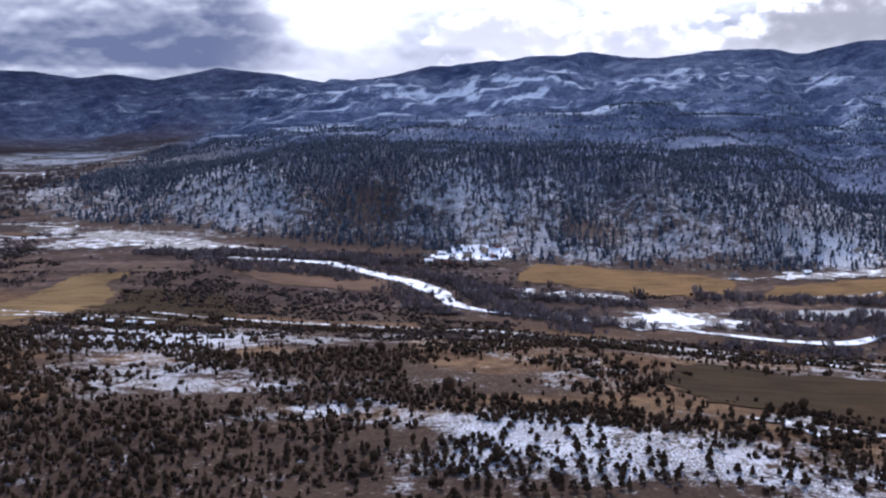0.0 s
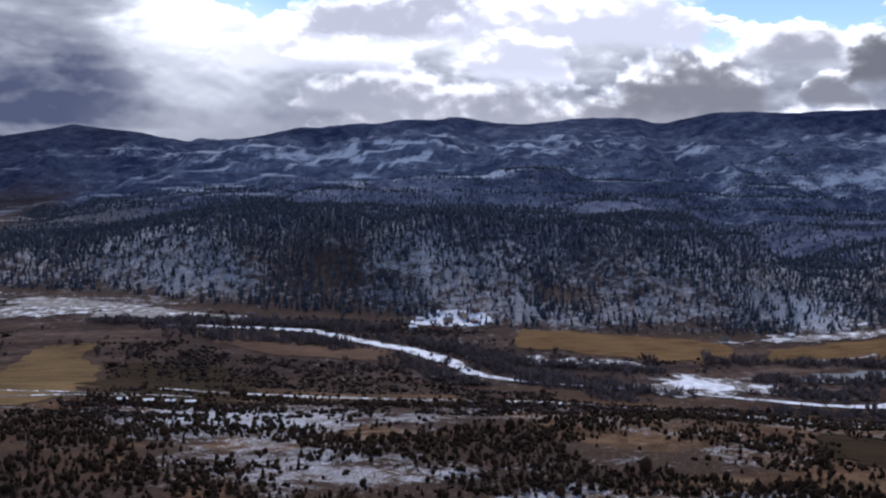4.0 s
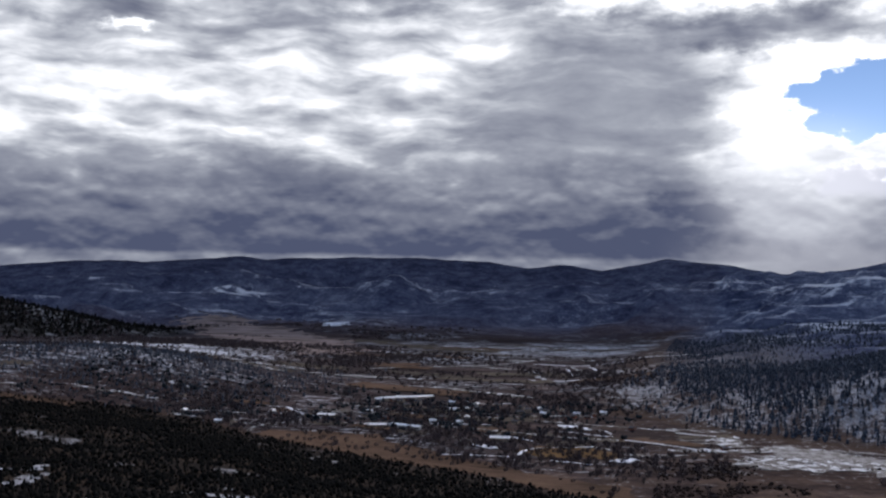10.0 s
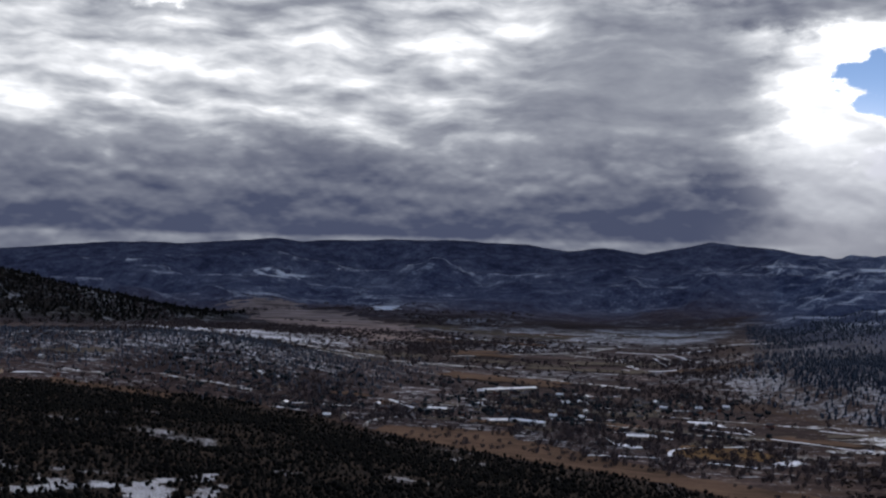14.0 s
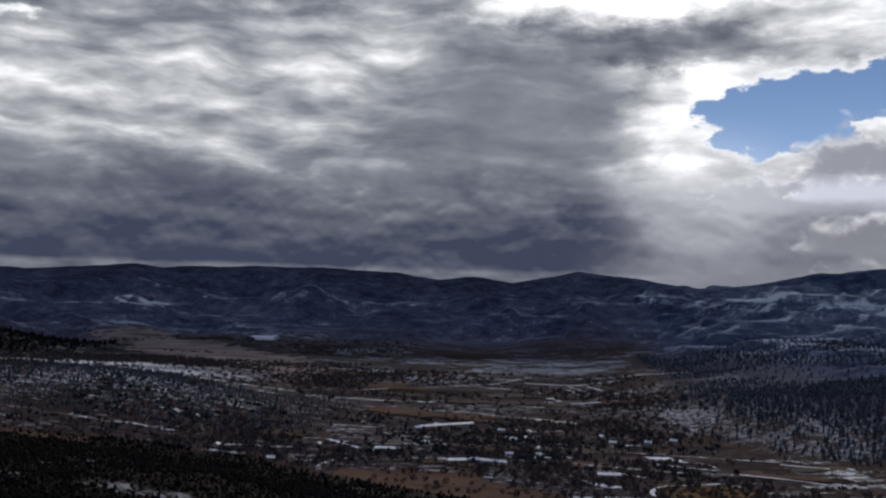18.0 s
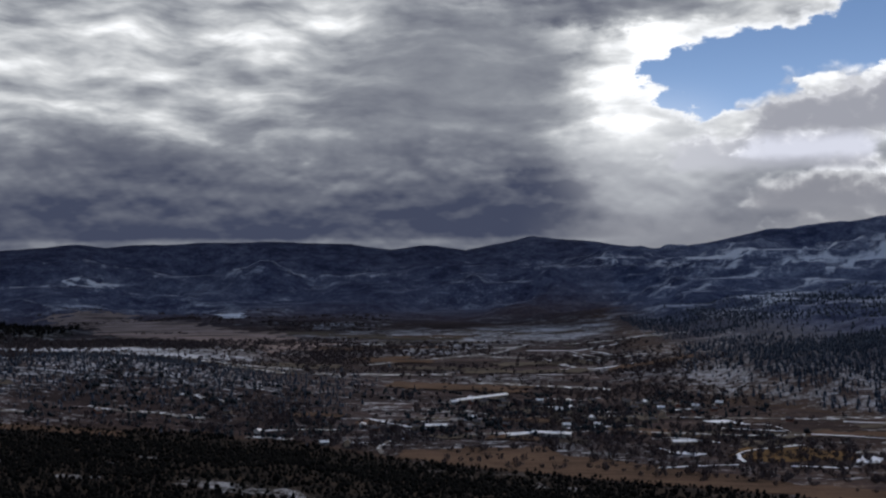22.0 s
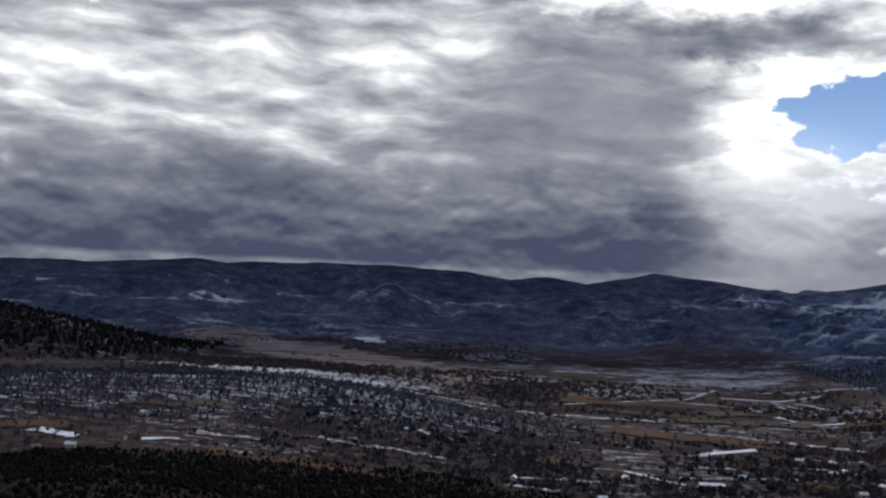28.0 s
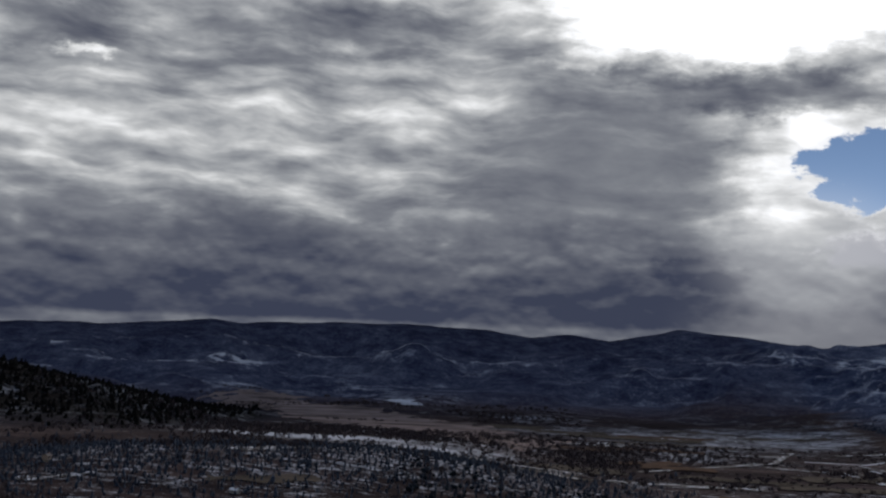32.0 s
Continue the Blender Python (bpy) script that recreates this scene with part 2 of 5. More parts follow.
def cloud_material():
    m = bpy.data.materials.new("cloud sky")
    m.use_nodes = True
    t = m.node_tree
    t.nodes.clear()
    out = t.nodes.new("ShaderNodeOutputMaterial")
    em = t.nodes.new("ShaderNodeEmission")
    link(t, em.outputs[0], out.inputs[0])
    tc = t.nodes.new("ShaderNodeTexCoord")
    sep = t.nodes.new("ShaderNodeSeparateXYZ")
    link(t, tc.outputs["Object"], sep.inputs[0])
    az_rad = calc(t, "ARCTAN2", sep.outputs[0], sep.outputs[1])
    az = calc(t, "MULTIPLY", az_rad, 57.2958)
    rise = calc(t, "DIVIDE", calc(t, "SUBTRACT", sep.outputs[2], 168.0), SKY_R)
    el = calc(t, "MULTIPLY", calc(t, "ARCTANGENT", rise), 57.2958)

    def plus(*v):
        total = v[0]
        for k in v[1:]:
            total = calc(t, "ADD", total, k)
        return total

    def times(a, b):
        return calc(t, "MULTIPLY", a, b)

    def centred(v, amount):
        return calc(t, "MULTIPLY_ADD", v, amount, -0.5 * amount)

    def coords(x, y, z=0.0):
        c = t.nodes.new("ShaderNodeCombineXYZ")
        for sock, v in zip(c.inputs, (x, y, z)):
            if isinstance(v, (int, float)):
                sock.default_value = v
            else:
                link(t, v, sock)
        return c.outputs[0]

    # outlines drift and fray
    drift_a = add_noise(t, 0.34, 6, 0.62, coords(az, times(el, 1.7), 21.0))
    drift_e = add_noise(t, 0.44, 6, 0.62, coords(az, times(el, 1.7), 43.0))
    az_w = plus(az, centred(drift_a, 5.0))
    el_w = plus(el, centred(drift_e, 2.6))

    def blob(ca, ce, ra, re, amp, frayed=True):
        da = calc(t, "DIVIDE", calc(t, "SUBTRACT", az_w if frayed else az, ca), ra)
        de = calc(t, "DIVIDE", calc(t, "SUBTRACT", el_w if frayed else el, ce), re)
        q = plus(times(da, da), times(de, de))
        return times(calc(t, "POWER", 2.718, times(times(q, q), -1.0)), amp)

    # a flat cloud deck seen from below: its pattern closes up towards the horizon
    reach = calc(t, "DIVIDE", 1.0, calc(t, "ADD", calc(t, "MAXIMUM", rise, 0.0), 0.20))
    deck_x, deck_y = times(calc(t, "SINE", az_rad), reach), times(calc(t, "COSINE", az_rad), reach)
    sway_a = add_noise(t, 0.20, 2, 0.45, coords(az, times(el, 1.6), 61.0))
    sway_e = add_noise(t, 0.26, 2, 0.45, coords(az, times(el, 1.6), 77.0))
    deck = coords(plus(deck_x, centred(sway_a, 0.10)), plus(deck_y, centred(sway_e, 0.12)))
    cells = add_noise(t, 3.0, 4, 0.52, deck)
    grain = add_noise(t, 9.0, 3, 0.52, deck)
    broad = add_noise(t, 0.9, 2, 0.5, deck)
    # heaped clouds: the same pattern a little higher tells lit tops from dull bases
    heap = add_noise(t, 0.66, 5, 0.50, coords(az, times(el, 1.35), 15.0))
    heap_up = add_noise(t, 0.66, 5, 0.50, coords(plus(az, 0.15), plus(times(el, 1.35), 0.55), 15.0))
    relief = calc(t, "SUBTRACT", heap_up, heap)

    east = soft(t, az_w, -1.0, 5.5)
    # dark base of the deck, softly lumped, with heaped tops
    swell = add_noise(t, 0.36, 3, 0.50, coords(az, times(el, 2.1), 5.0))
    swell_up = add_noise(t, 0.36, 3, 0.50, coords(az, plus(times(el, 2.1), 0.8), 5.0))
    low = soft(t, plus(el, centred(swell, 5.0), centred(heap, 1.2)), 6.8, 4.4)
    lowest = soft(t, plus(el, centred(sway_e, 2.0)), 4.4, 0.9)
    base_tone = plus(0.73, times(lowest, 0.25), centred(swell, 0.34), times(calc(t, "SUBTRACT", swell_up, swell), -0.55), centred(cells, 0.10))
    calm = calc(t, "SUBTRACT", 1.0, blob(-4.5, 8.0, 8.0, 5.0, 0.55, False))
    streak = add_noise(t, 0.50, 4, 0.50, coords(times(az, 0.52), times(plus(el, centred(sway_a, 1.6)), 1.75), 9.0))
    upper = plus(0.44, times(centred(streak, 1.05), calm), times(centred(cells, 0.28), calm), times(centred(grain, 0.16), calm), centred(broad, 0.30))
    thick = plus(times(upper, calc(t, "SUBTRACT", 1.0, low)), times(base_tone, low))
    thick = plus(thick, times(east, -0.17))
    # bearing, elevation, half widths in degrees, amount
    for bl in ((-5.5, 9.4, 7.5, 4.4, 0.19), (-27, 9.2, 12, 2.7, -0.13), (-34, 14.0, 5, 1.4, 0.26), (-17.5, 15.4, 5, 1.3, 0.20), (-12, 12.4, 6, 1.2, -0.06), (-23, 4.6, 5, 1.5, 0.13), (1, 16.9, 9.5, 2.2, -0.55), (-6, 14.6, 2.4, 0.6, -0.25),
               (4, 13.0, 6.5, 1.1, 0.36), (-0.2, 3.8, 1.7, 0.7, 0.20), (1.6, 3.0, 1.4, 0.6, 0.16), (-3, 2.2, 5.5, 1.5, 0.10), (5.4, 5.8, 4.4, 1.6, -0.12), (4.4, 9.0, 2.4, 3.0, -0.14), (-31.5, 12.6, 1.4, 0.3, -0.3), (26, 9.2, 12, 1.2, -0.1)):
        thick = plus(thick, blob(*bl))
    # the pale slit between the deck and the range
    slit = times(soft(t, plus(el, centred(drift_a, 0.5)), 0.62, 0.25), soft(t, az, 7.0, 2.0))
    thick = plus(thick, times(slit, -0.24))
    cloud = ramp(t, thick, [(0.0, (1.25, 1.25, 1.23)), (0.14, (0.86, 0.86, 0.83)), (0.28, (0.56, 0.565, 0.55)), (0.42, (0.36, 0.37, 0.375)), (0.58, (0.212, 0.222, 0.240)), (0.76, (0.122, 0.130, 0.156)), (1.0, (0.046, 0.054, 0.086))])
    # gaps of clear sky
    gap = blob(9.6, 9.1, 4.0, 2.1, 1.0)
    for bl in ((15, 10.3, 5.6, 1.6), (21, 11.7, 6.0, 1.4), (12.4, 8.2, 1.6, 0.7), (38, 8.2, 7, 1.2), (47, 7.4, 8.5, 1.2), (52.5, 7.0, 4, 1.6), (33.8, 6.0, 1.8, 0.7)):
        gap = calc(t, "MAXIMUM", gap, blob(*bl, 1.0))
    clear = soft(t, plus(gap, centred(grain, 0.35), centred(heap, 1.1), centred(drift_a, 0.5)), 0.34, 0.58)
    blue = ramp(t, soft(t, el, 0.0, 14.0), [(0.0, (0.52, 0.62, 0.74)), (0.5, (0.25, 0.375, 0.58)), (1.0, (0.135, 0.225, 0.40))])
    # the deck is thin and glaring along the gap's rim
    rim = times(soft(t, times(gap, plus(0.4, times(grain, 1.2))), 0.03, 0.40), 0.72)
    cloud = mixc(t, rim, cloud, (0.90, 0.90, 0.88))
    col = mixc(t, clear, cloud, blue)
    # heaped clouds, the far ones first: bearing, half width, base, top, tone of the body
    lump, fray = centred(heap, 1.7), centred(drift_a, 0.5)
    mott = plus(times(relief, 1.7), centred(sway_a, 0.8))
    for c_az, half, base, top, body in (
            (50, 7.0, 1.4, 3.6, 0.50), (40, 6.0, 0.8, 2.9, 0.50), (20.7, 9.2, -0.6, 4.3, 0.25), (15.0, 4.7, 1.9, 4.1, 0.27), (29.5, 4.0, 0.6, 3.6, 0.20),
            (32.9, 4.4, 1.9, 6.0, 0.155), (40.1, 1.6, 2.9, 4.7, 0.17), (12.1, 6.0, 4.2, 6.4, 0.42), (14.3, 3.9, 4.7, 6.6, 0.72), (23.5, 3.1, 3.9, 6.6, 0.52), (18.2, 8.1, 6.0, 9.4, 0.36), (26.4, 8.6, 5.9, 8.8, 0.46), (23.6, 3.3, 4.3, 6.6, 0.46),
            (38.4, 2.3, 5.0, 6.9, 0.26), (42.9, 2.6, 4.1, 7.2, 0.12), (48.5, 2.9, 3.6, 6.9, 0.105), (52.6, 2.8, 4.8, 6.2, 0.48), (43.1, 1.1, 7.7, 8.5, 0.45), (24.3, 2.0, 10.0, 10.7, 0.45)):
        u = calc(t, "DIVIDE", calc(t, "SUBTRACT", plus(az, centred(drift_a, 1.6)), c_az), half)
        v = calc(t, "DIVIDE", calc(t, "SUBTRACT", el, base), top - base)
        vv = calc(t, "MAXIMUM", v, 0.0)
        u2 = times(u, u)
        d = plus(calc(t, "SUBTRACT", 1.0, plus(times(u2, calc(t, "MULTIPLY_ADD", u2, 0.5, 0.5)), times(vv, vv))), times(lump, 1.9 if half < 2.1 else 1.0), fray)
        a = times(soft(t, d, -0.06, 0.52), soft(t, plus(v, times(lump, 0.16)), -0.22, 0.10))
        s = soft(t, plus(times(d, 0.50), calc(t, "MULTIPLY_ADD", v, -0.62, 0.56), mott), -0.10, 0.78)
        tone = ramp(t, s, [(0.0, (0.80, 0.80, 0.79)), (0.24, (0.50, 0.50, 0.497)), (0.50, (body * 1.5, body * 1.5, body * 1.52)), (0.74, (body, body, body * 1.05)), (1.0, (body * 0.80, body * 0.81, body * 0.88))])
        col = mixc(t, a, col, tone)
    # pale haze and sunlit vapour low over the far ridges on the clear side
    haze = times(times(soft(t, plus(el, centred(heap, 3.0)), 3.0, 0.3), soft(t, az, -2.0, 5.0)), plus(0.55, centred(swell, 0.7)))
    col = mixc(t, haze, col, (0.28, 0.283, 0.295))
    col = mixc(t, blob(6.0, 4.6, 5.0, 3.4, 0.22, False), col, (0.92, 0.92, 0.90))
    link(t, col, em.inputs[0])
    em.inputs[1].default_value = 1.05
    return m


def build_sky():
    n, rows = 240, 12
    z0, z1 = -120.0, 168 + SKY_R * math.tan(radians(19.8))
    a = np.radians(np.linspace(-180, 180, n + 1)[:-1])
    co = np.array([(SKY_R * math.sin(p), SKY_R * math.cos(p), z0 + (z1 - z0) * k / rows) for k in range(rows + 1) for p in a])
    q = np.array([(k * n + i, k * n + (i + 1) % n, (k + 1) * n + (i + 1) % n, (k + 1) * n + i) for k in range(rows) for i in range(n)])
    ob = new("backdrop", mesh_np("backdrop", co, q, cloud_material(), True))
    ob.location = (HUB[0], HUB[1], 0)
    tagged(ob, "grey and white winter clouds with a gap of blue sky", "sky", kind="structure")


build_sky()

# ---- materials ----


def ground_material():
    m, t, b = nodes_of("winter ground")
    attr = t.nodes.new("ShaderNodeAttribute")
    attr.attribute_name = "cover"
    sep = t.nodes.new("ShaderNodeSeparateColor")
    link(t, attr.outputs["Color"], sep.inputs[0])
    snow, dark, warm = sep.outputs[0], sep.outputs[1], sep.outputs[2]
    zone_at = t.nodes.new("ShaderNodeAttribute")
    zone_at.attribute_name = "zone"
    zone = t.nodes.new("ShaderNodeSeparateColor")
    link(t, zone_at.outputs["Color"], zone.inputs[0])
    far, gloom, crest = zone.outputs[0], zone.outputs[1], zone.outputs[2]
    n1 = add_noise(t, 0.012, 6)
    n2 = add_noise(t, 0.11, 6, 0.65)
    n3 = add_noise(t, 0.45, 4, 0.7)
    n4 = add_noise(t, 0.035, 5, 0.6)
    s1 = add_noise(t, 0.0042, 9, 0.64)
    s2 = add_noise(t, 0.018, 7, 0.68)
    tc = t.nodes.new("ShaderNodeTexCoord")
    lay = t.nodes.new("ShaderNodeMapping")
    lay.inputs["Scale"].default_value = (0.20, 1.0, 1.0)
    lay.inputs["Rotation"].default_value = (0, 0, 0.12)
    link(t, tc.outputs["Object"], lay.inputs["Vector"])
    band = add_noise(t, 0.030, 7, 0.66, lay.outputs[0])
    band2 = add_noise(t, 0.13, 6, 0.66, lay.outputs[0])
    soil = ramp(t, n2, [(0.28, (0.030, 0.0165, 0.0095)), (0.5, (0.082, 0.046, 0.026)), (0.72, (0.165, 0.100, 0.056))])
    # plum-brown floor soil, its tone darkened for cloud shade in the west
    plum_shaded = ramp(t, calc(t, "ADD", calc(t, "MULTIPLY", n2, 0.2), calc(t, "ADD", calc(t, "MULTIPLY", s2, 0.25), calc(t, "MULTIPLY", band, 0.55))), [(0.40, (0.013, 0.0095, 0.012)), (0.49, (0.028, 0.020, 0.022)), (0.55, (0.058, 0.041, 0.040)), (0.64, (0.120, 0.086, 0.078))])
    soil = mixc(t, zone_at.outputs["Alpha"], soil, plum_shaded)
    grass = ramp(t, n1, [(0.35, (0.155, 0.090, 0.046)), (0.65, (0.25, 0.155, 0.080))])
    base = mixc(t, calc(t, "MULTIPLY", calc(t, "MULTIPLY", warm, calc(t, "MULTIPLY_ADD", soft(t, band, 0.44, 0.58), 0.85, 0.15)), soft(t, calc(t, "ADD", calc(t, "MULTIPLY", n2, 0.5), calc(t, "MULTIPLY", n4, 0.5)), 0.38, 0.6)), soil, grass)
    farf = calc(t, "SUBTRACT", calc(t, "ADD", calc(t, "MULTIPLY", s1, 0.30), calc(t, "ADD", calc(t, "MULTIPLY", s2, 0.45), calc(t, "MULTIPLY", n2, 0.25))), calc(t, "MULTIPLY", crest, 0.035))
    # distance haze painted into the colour: slate-blue, paler far woods
    wood_far_hazed = ramp(t, farf, [(0.40, (0.021, 0.028, 0.060)), (0.46, (0.042, 0.052, 0.094)), (0.52, (0.076, 0.089, 0.138)), (0.60, (0.152, 0.168, 0.222))])
    # wood floor of the nearer hills, with haze painted in as blue-grey
    wood_near_hazed = ramp(t, n4, [(0.35, (0.034, 0.039, 0.058)), (0.65, (0.095, 0.104, 0.132))])
    wood = mixc(t, far, wood_near_hazed, wood_far_hazed)
    brush_tone = ramp(t, n3, [(0.3, (0.018, 0.012, 0.0115)), (0.7, (0.058, 0.038, 0.031))])
    brush = soft(t, calc(t, "ADD", calc(t, "MULTIPLY", attr.outputs["Alpha"], 0.75), calc(t, "ADD", calc(t, "MULTIPLY", n2, 0.55), calc(t, "MULTIPLY", n4, 0.45))), 0.72, 0.98)
    base = mixc(t, calc(t, "MULTIPLY", brush, calc(t, "MULTIPLY_ADD", zone_at.outputs["Alpha"], -0.65, 0.9)), base, brush_tone)
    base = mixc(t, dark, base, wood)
    # near-black ground: shade on the western hill and spur, put in the colour
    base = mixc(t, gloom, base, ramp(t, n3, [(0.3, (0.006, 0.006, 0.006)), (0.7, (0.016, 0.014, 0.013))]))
    f_near = calc(t, "ADD", calc(t, "ADD", calc(t, "MULTIPLY", n2, 0.38), calc(t, "MULTIPLY", n3, 0.34)), calc(t, "MULTIPLY", n4, 0.28))
    f_floor = calc(t, "ADD", calc(t, "MULTIPLY", band2, 0.62), calc(t, "ADD", calc(t, "MULTIPLY", n2, 0.2), calc(t, "MULTIPLY", n3, 0.18)))
    f_near = calc(t, "ADD", f_near, calc(t, "MULTIPLY", calc(t, "SUBTRACT", f_floor, f_near), calc(t, "MULTIPLY", zone_at.outputs["Alpha"], 0.65)))
    f_far = calc(t, "ADD", calc(t, "MULTIPLY", s2, 0.45), calc(t, "ADD", calc(t, "MULTIPLY", n4, 0.25), calc(t, "MULTIPLY", n2, 0.30)))
    pick = t.nodes.new("ShaderNodeMix")
    link(t, far, pick.inputs[0])
    link(t, f_near, pick.inputs[2])
    link(t, f_far, pick.inputs[3])
    f = pick.outputs[0]
    lim = calc(t, "SUBTRACT", f, calc(t, "MULTIPLY_ADD", snow, -0.46, 0.70))
    sn = mixc(t, far, calc(t, "MULTIPLY", soft(t, lim, -0.02, 0.09), 0.80), calc(t, "MULTIPLY", soft(t, lim, -0.07, 0.12), calc(t, "MULTIPLY_ADD", soft(t, snow, 0.36, 0.56), 0.45, 0.50)))
    col = mixc(t, sn, base, ramp(t, n3, [(0.3, (0.44, 0.45, 0.49)), (0.7, (0.68, 0.695, 0.73))]))
    # low sagebrush and grass tufts that stand out of soil and snow
    vor = t.nodes.new("ShaderNodeTexVoronoi")
    vor.voronoi_dimensions = "2D"
    vor.inputs["Scale"].default_value = 1.15
    link(t, tc.outputs["Object"], vor.inputs["Vector"])
    size = calc(t, "MULTIPLY_ADD", n4, 1.3, -0.17)
    tuft = soft(t, calc(t, "SUBTRACT", calc(t, "ADD", size, calc(t, "MULTIPLY_ADD", n3, 1.1, -0.55)), vor.outputs["Distance"]), 0.0, 0.16)
    col = mixc(t, calc(t, "MULTIPLY", calc(t, "MULTIPLY", tuft, 0.70), calc(t, "SUBTRACT", 1.0, calc(t, "MAXIMUM", far, calc(t, "MULTIPLY", zone_at.outputs["Alpha"], 0.85)))), col, ramp(t, n3, [(0.3, (0.018, 0.012, 0.009)), (0.7, (0.080, 0.052, 0.034))]))
    link(t, col, b.inputs["Base Color"])
    b.inputs["Roughness"].default_value = 1.0
    b.inputs["Specular IOR Level"].default_value = 0.02
    bp = t.nodes.new("ShaderNodeBump")
    bp.inputs["Strength"].default_value = 0.6
    bp.inputs["Distance"].default_value = 1.5
    link(t, calc(t, "ADD", f, calc(t, "MULTIPLY", calc(t, "MULTIPLY", s1, far), 26.0)), bp.inputs["Height"])
    link(t, bp.outputs[0], b.inputs["Normal"])
    return m


def hill_gap(x, y):
    """Small clearings in the woods of the near hill."""
    return step(0.63, 0.69, fbm(x, y, 26, 93, 3)) * step(0.38, 0.52, fbm(x, y, 210, 94, 2))


def clearings(x, y):
    """Snowy openings in the dark wood, with ragged rims."""
    c = bump(x, y, -862, 850, 48, 20, -14) + 0.8 * bump(x, y, -655, 782, 24, 11) + 0.7 * bump(x, y, -451, 663, 20, 9) + 0.8 * bump(x, y, -328, 597, 28, 11) + 0.3 * bump(x, y, -800, 655, 50, 26) + 0.5 * bump(x, y, -962, 858, 26, 10)
    return step(0.22, 0.42, c * (0.35 + 1.1 * fbm(x, y, 22, 89, 3)))


def snow_cover(x, y):
    """How much of the ground lies under snow, 0 to 1."""
    u = y - hill_foot(x)
    s = near_foot(x) - y
    r = np.hypot(x - HUB[0], y - HUB[1])
    v = 0.24 + 0.34 * (fbm(x, y, 160, 41) - 0.5)
    v = v + 0.19 * step(0, 60, u) * step(-560, -420, x) * step(290, 150, u) * (0.7 + 0.5 * fbm(x, y * 0.5, 70, 45)) - 0.24 * (bump(x, y, 30, 1135, 34, 40) + bump(x, y, 255, 1012, 24, 28))
    v = v + 0.20 * step(300, 900, u) * (fbm(x, y, 260, 47) - 0.47) * 2 - 0.09 * step(200, 350, u) * step(2200, 2000, y) * step(-400, -200, x)
    v = v + step(60, 200, s) * step(-260, -60, x) * (0.28 * (fbm(x, y, 90, 43) - 0.40) * 2.4 + 0.05)
    v = v + 0.46 * bump(x, y, 72, 343, 92, 22, -30) + 0.38 * bump(x, y, 68, 312, 60, 14, -22) + 0.26 * bump(x, y, -12, 383, 32, 13, 25) - 0.25 * bump(x, y, 18, 342, 22, 12) + 0.16 * bump(x, y, -75, 415, 46, 22) + 0.12 * bump(x, y, -130, 590, 90, 24) + 0.3 * bump(x, y, -20, 420, 40, 14) + 0.17 * bump(x, y, -90, 560, 60, 36)
    v = v + 0.14 * bump(x, y, -1170, 1430, 300, 120) * (0.45 + 0.75 * fbm(x, y, 90, 59)) + 0.4 * bump(x, y, -1360, 1800, 140, 50) + 0.3 * bump(x, y, -1240, 1640, 160, 40, 30)
    v = v + 0.58 * bump(x, y, 460, 2970, 560, 210) * step(0.53, 0.58, fbm(x * 0.55, y, 34, 49)) + 0.3 * bump(x, y, 80, 3350, 260, 150) + 0.55 * bump(x, y, 720, 2400, 130, 40, 20) + 0.5 * bump(x, y, -50, 2590, 120, 30, 35) + 0.17 * bump(x, y, 1560, 2300, 480, 260) + 0.45 * bump(x, y, -2030, 3436, 230, 110) * fbm(x, y, 90, 53) + 0.3 * bump(x, y, -1482, 3640, 80, 150) * fbm(x, y, 60, 57) + 0.3 * bump(x, y, 60, 2750, 120, 30, 20) + 0.6 * bump(x, y, 600, 2290, 110, 28) + 0.5 * bump(x, y, -120, 2400, 90, 30, 35) + (0.56 * bump(x, y, 240, 3090, 140, 60) + 0.56 * bump(x, y, 0, 3620, 170, 70) + 0.56 * bump(x, y, 330, 3490, 170, 70)) * step(0.49, 0.55, fbm(x * 0.6, y, 40, 55)) + 0.10 * bump(x, y, -1445, 3520, 130, 90) * fbm(x * 2, y, 60, 58)
    v = v + 0.22 * step(2600, 3200, r) * step(4100, 3700, r) * (fbm(x * 0.7, y, 260, 51) - 0.42) * 2.4 - 0.075 * step(2300, 2700, r) * step(100, -500, x)
    v = v + (-0.08 + 0.5 * hill_gap(x, y)) * step(20, 100, s) * step(-260, -420, x) + (0.06 + 0.035 * step(-330, -500, x)) * step(20, -40, s) * step(2500, 2200, y)
    v = v + 0.34 * clearings(x, y) + 0.14 * bump(x, y, -225, 540, 130, 80) * step(0.42, 0.58, fbm(x, y * 2.0, 30, 87))
    v = v + 0.035 * step(1450, 1700, y) * step(3000, 2600, r) * step(-250, -420, x) * step(-1500, -1200, x)
    # snow lies on the far shelves, woods cover the faces between them
    face = (ground_z(x, y + 14.0) - ground_z(x, y - 14.0)) / 28.0
    v = v + (0.13 * step(0.09, 0.0, face) * step(2050, 2250, y) - 0.15 * step(0.10, 0.24, face)) * step(1500, 1900, r) * np.maximum(step(-420, -240, x), step(2600, 2950, r) * step(-1750, -1900, x) + step(3000, 3200, r))
    v = v + 0.34 * bump(x, y, 475, 908, 34, 42)
    v = v - 0.28 * step(3800, 4150, r)
    return np.clip(v, 0, 1)


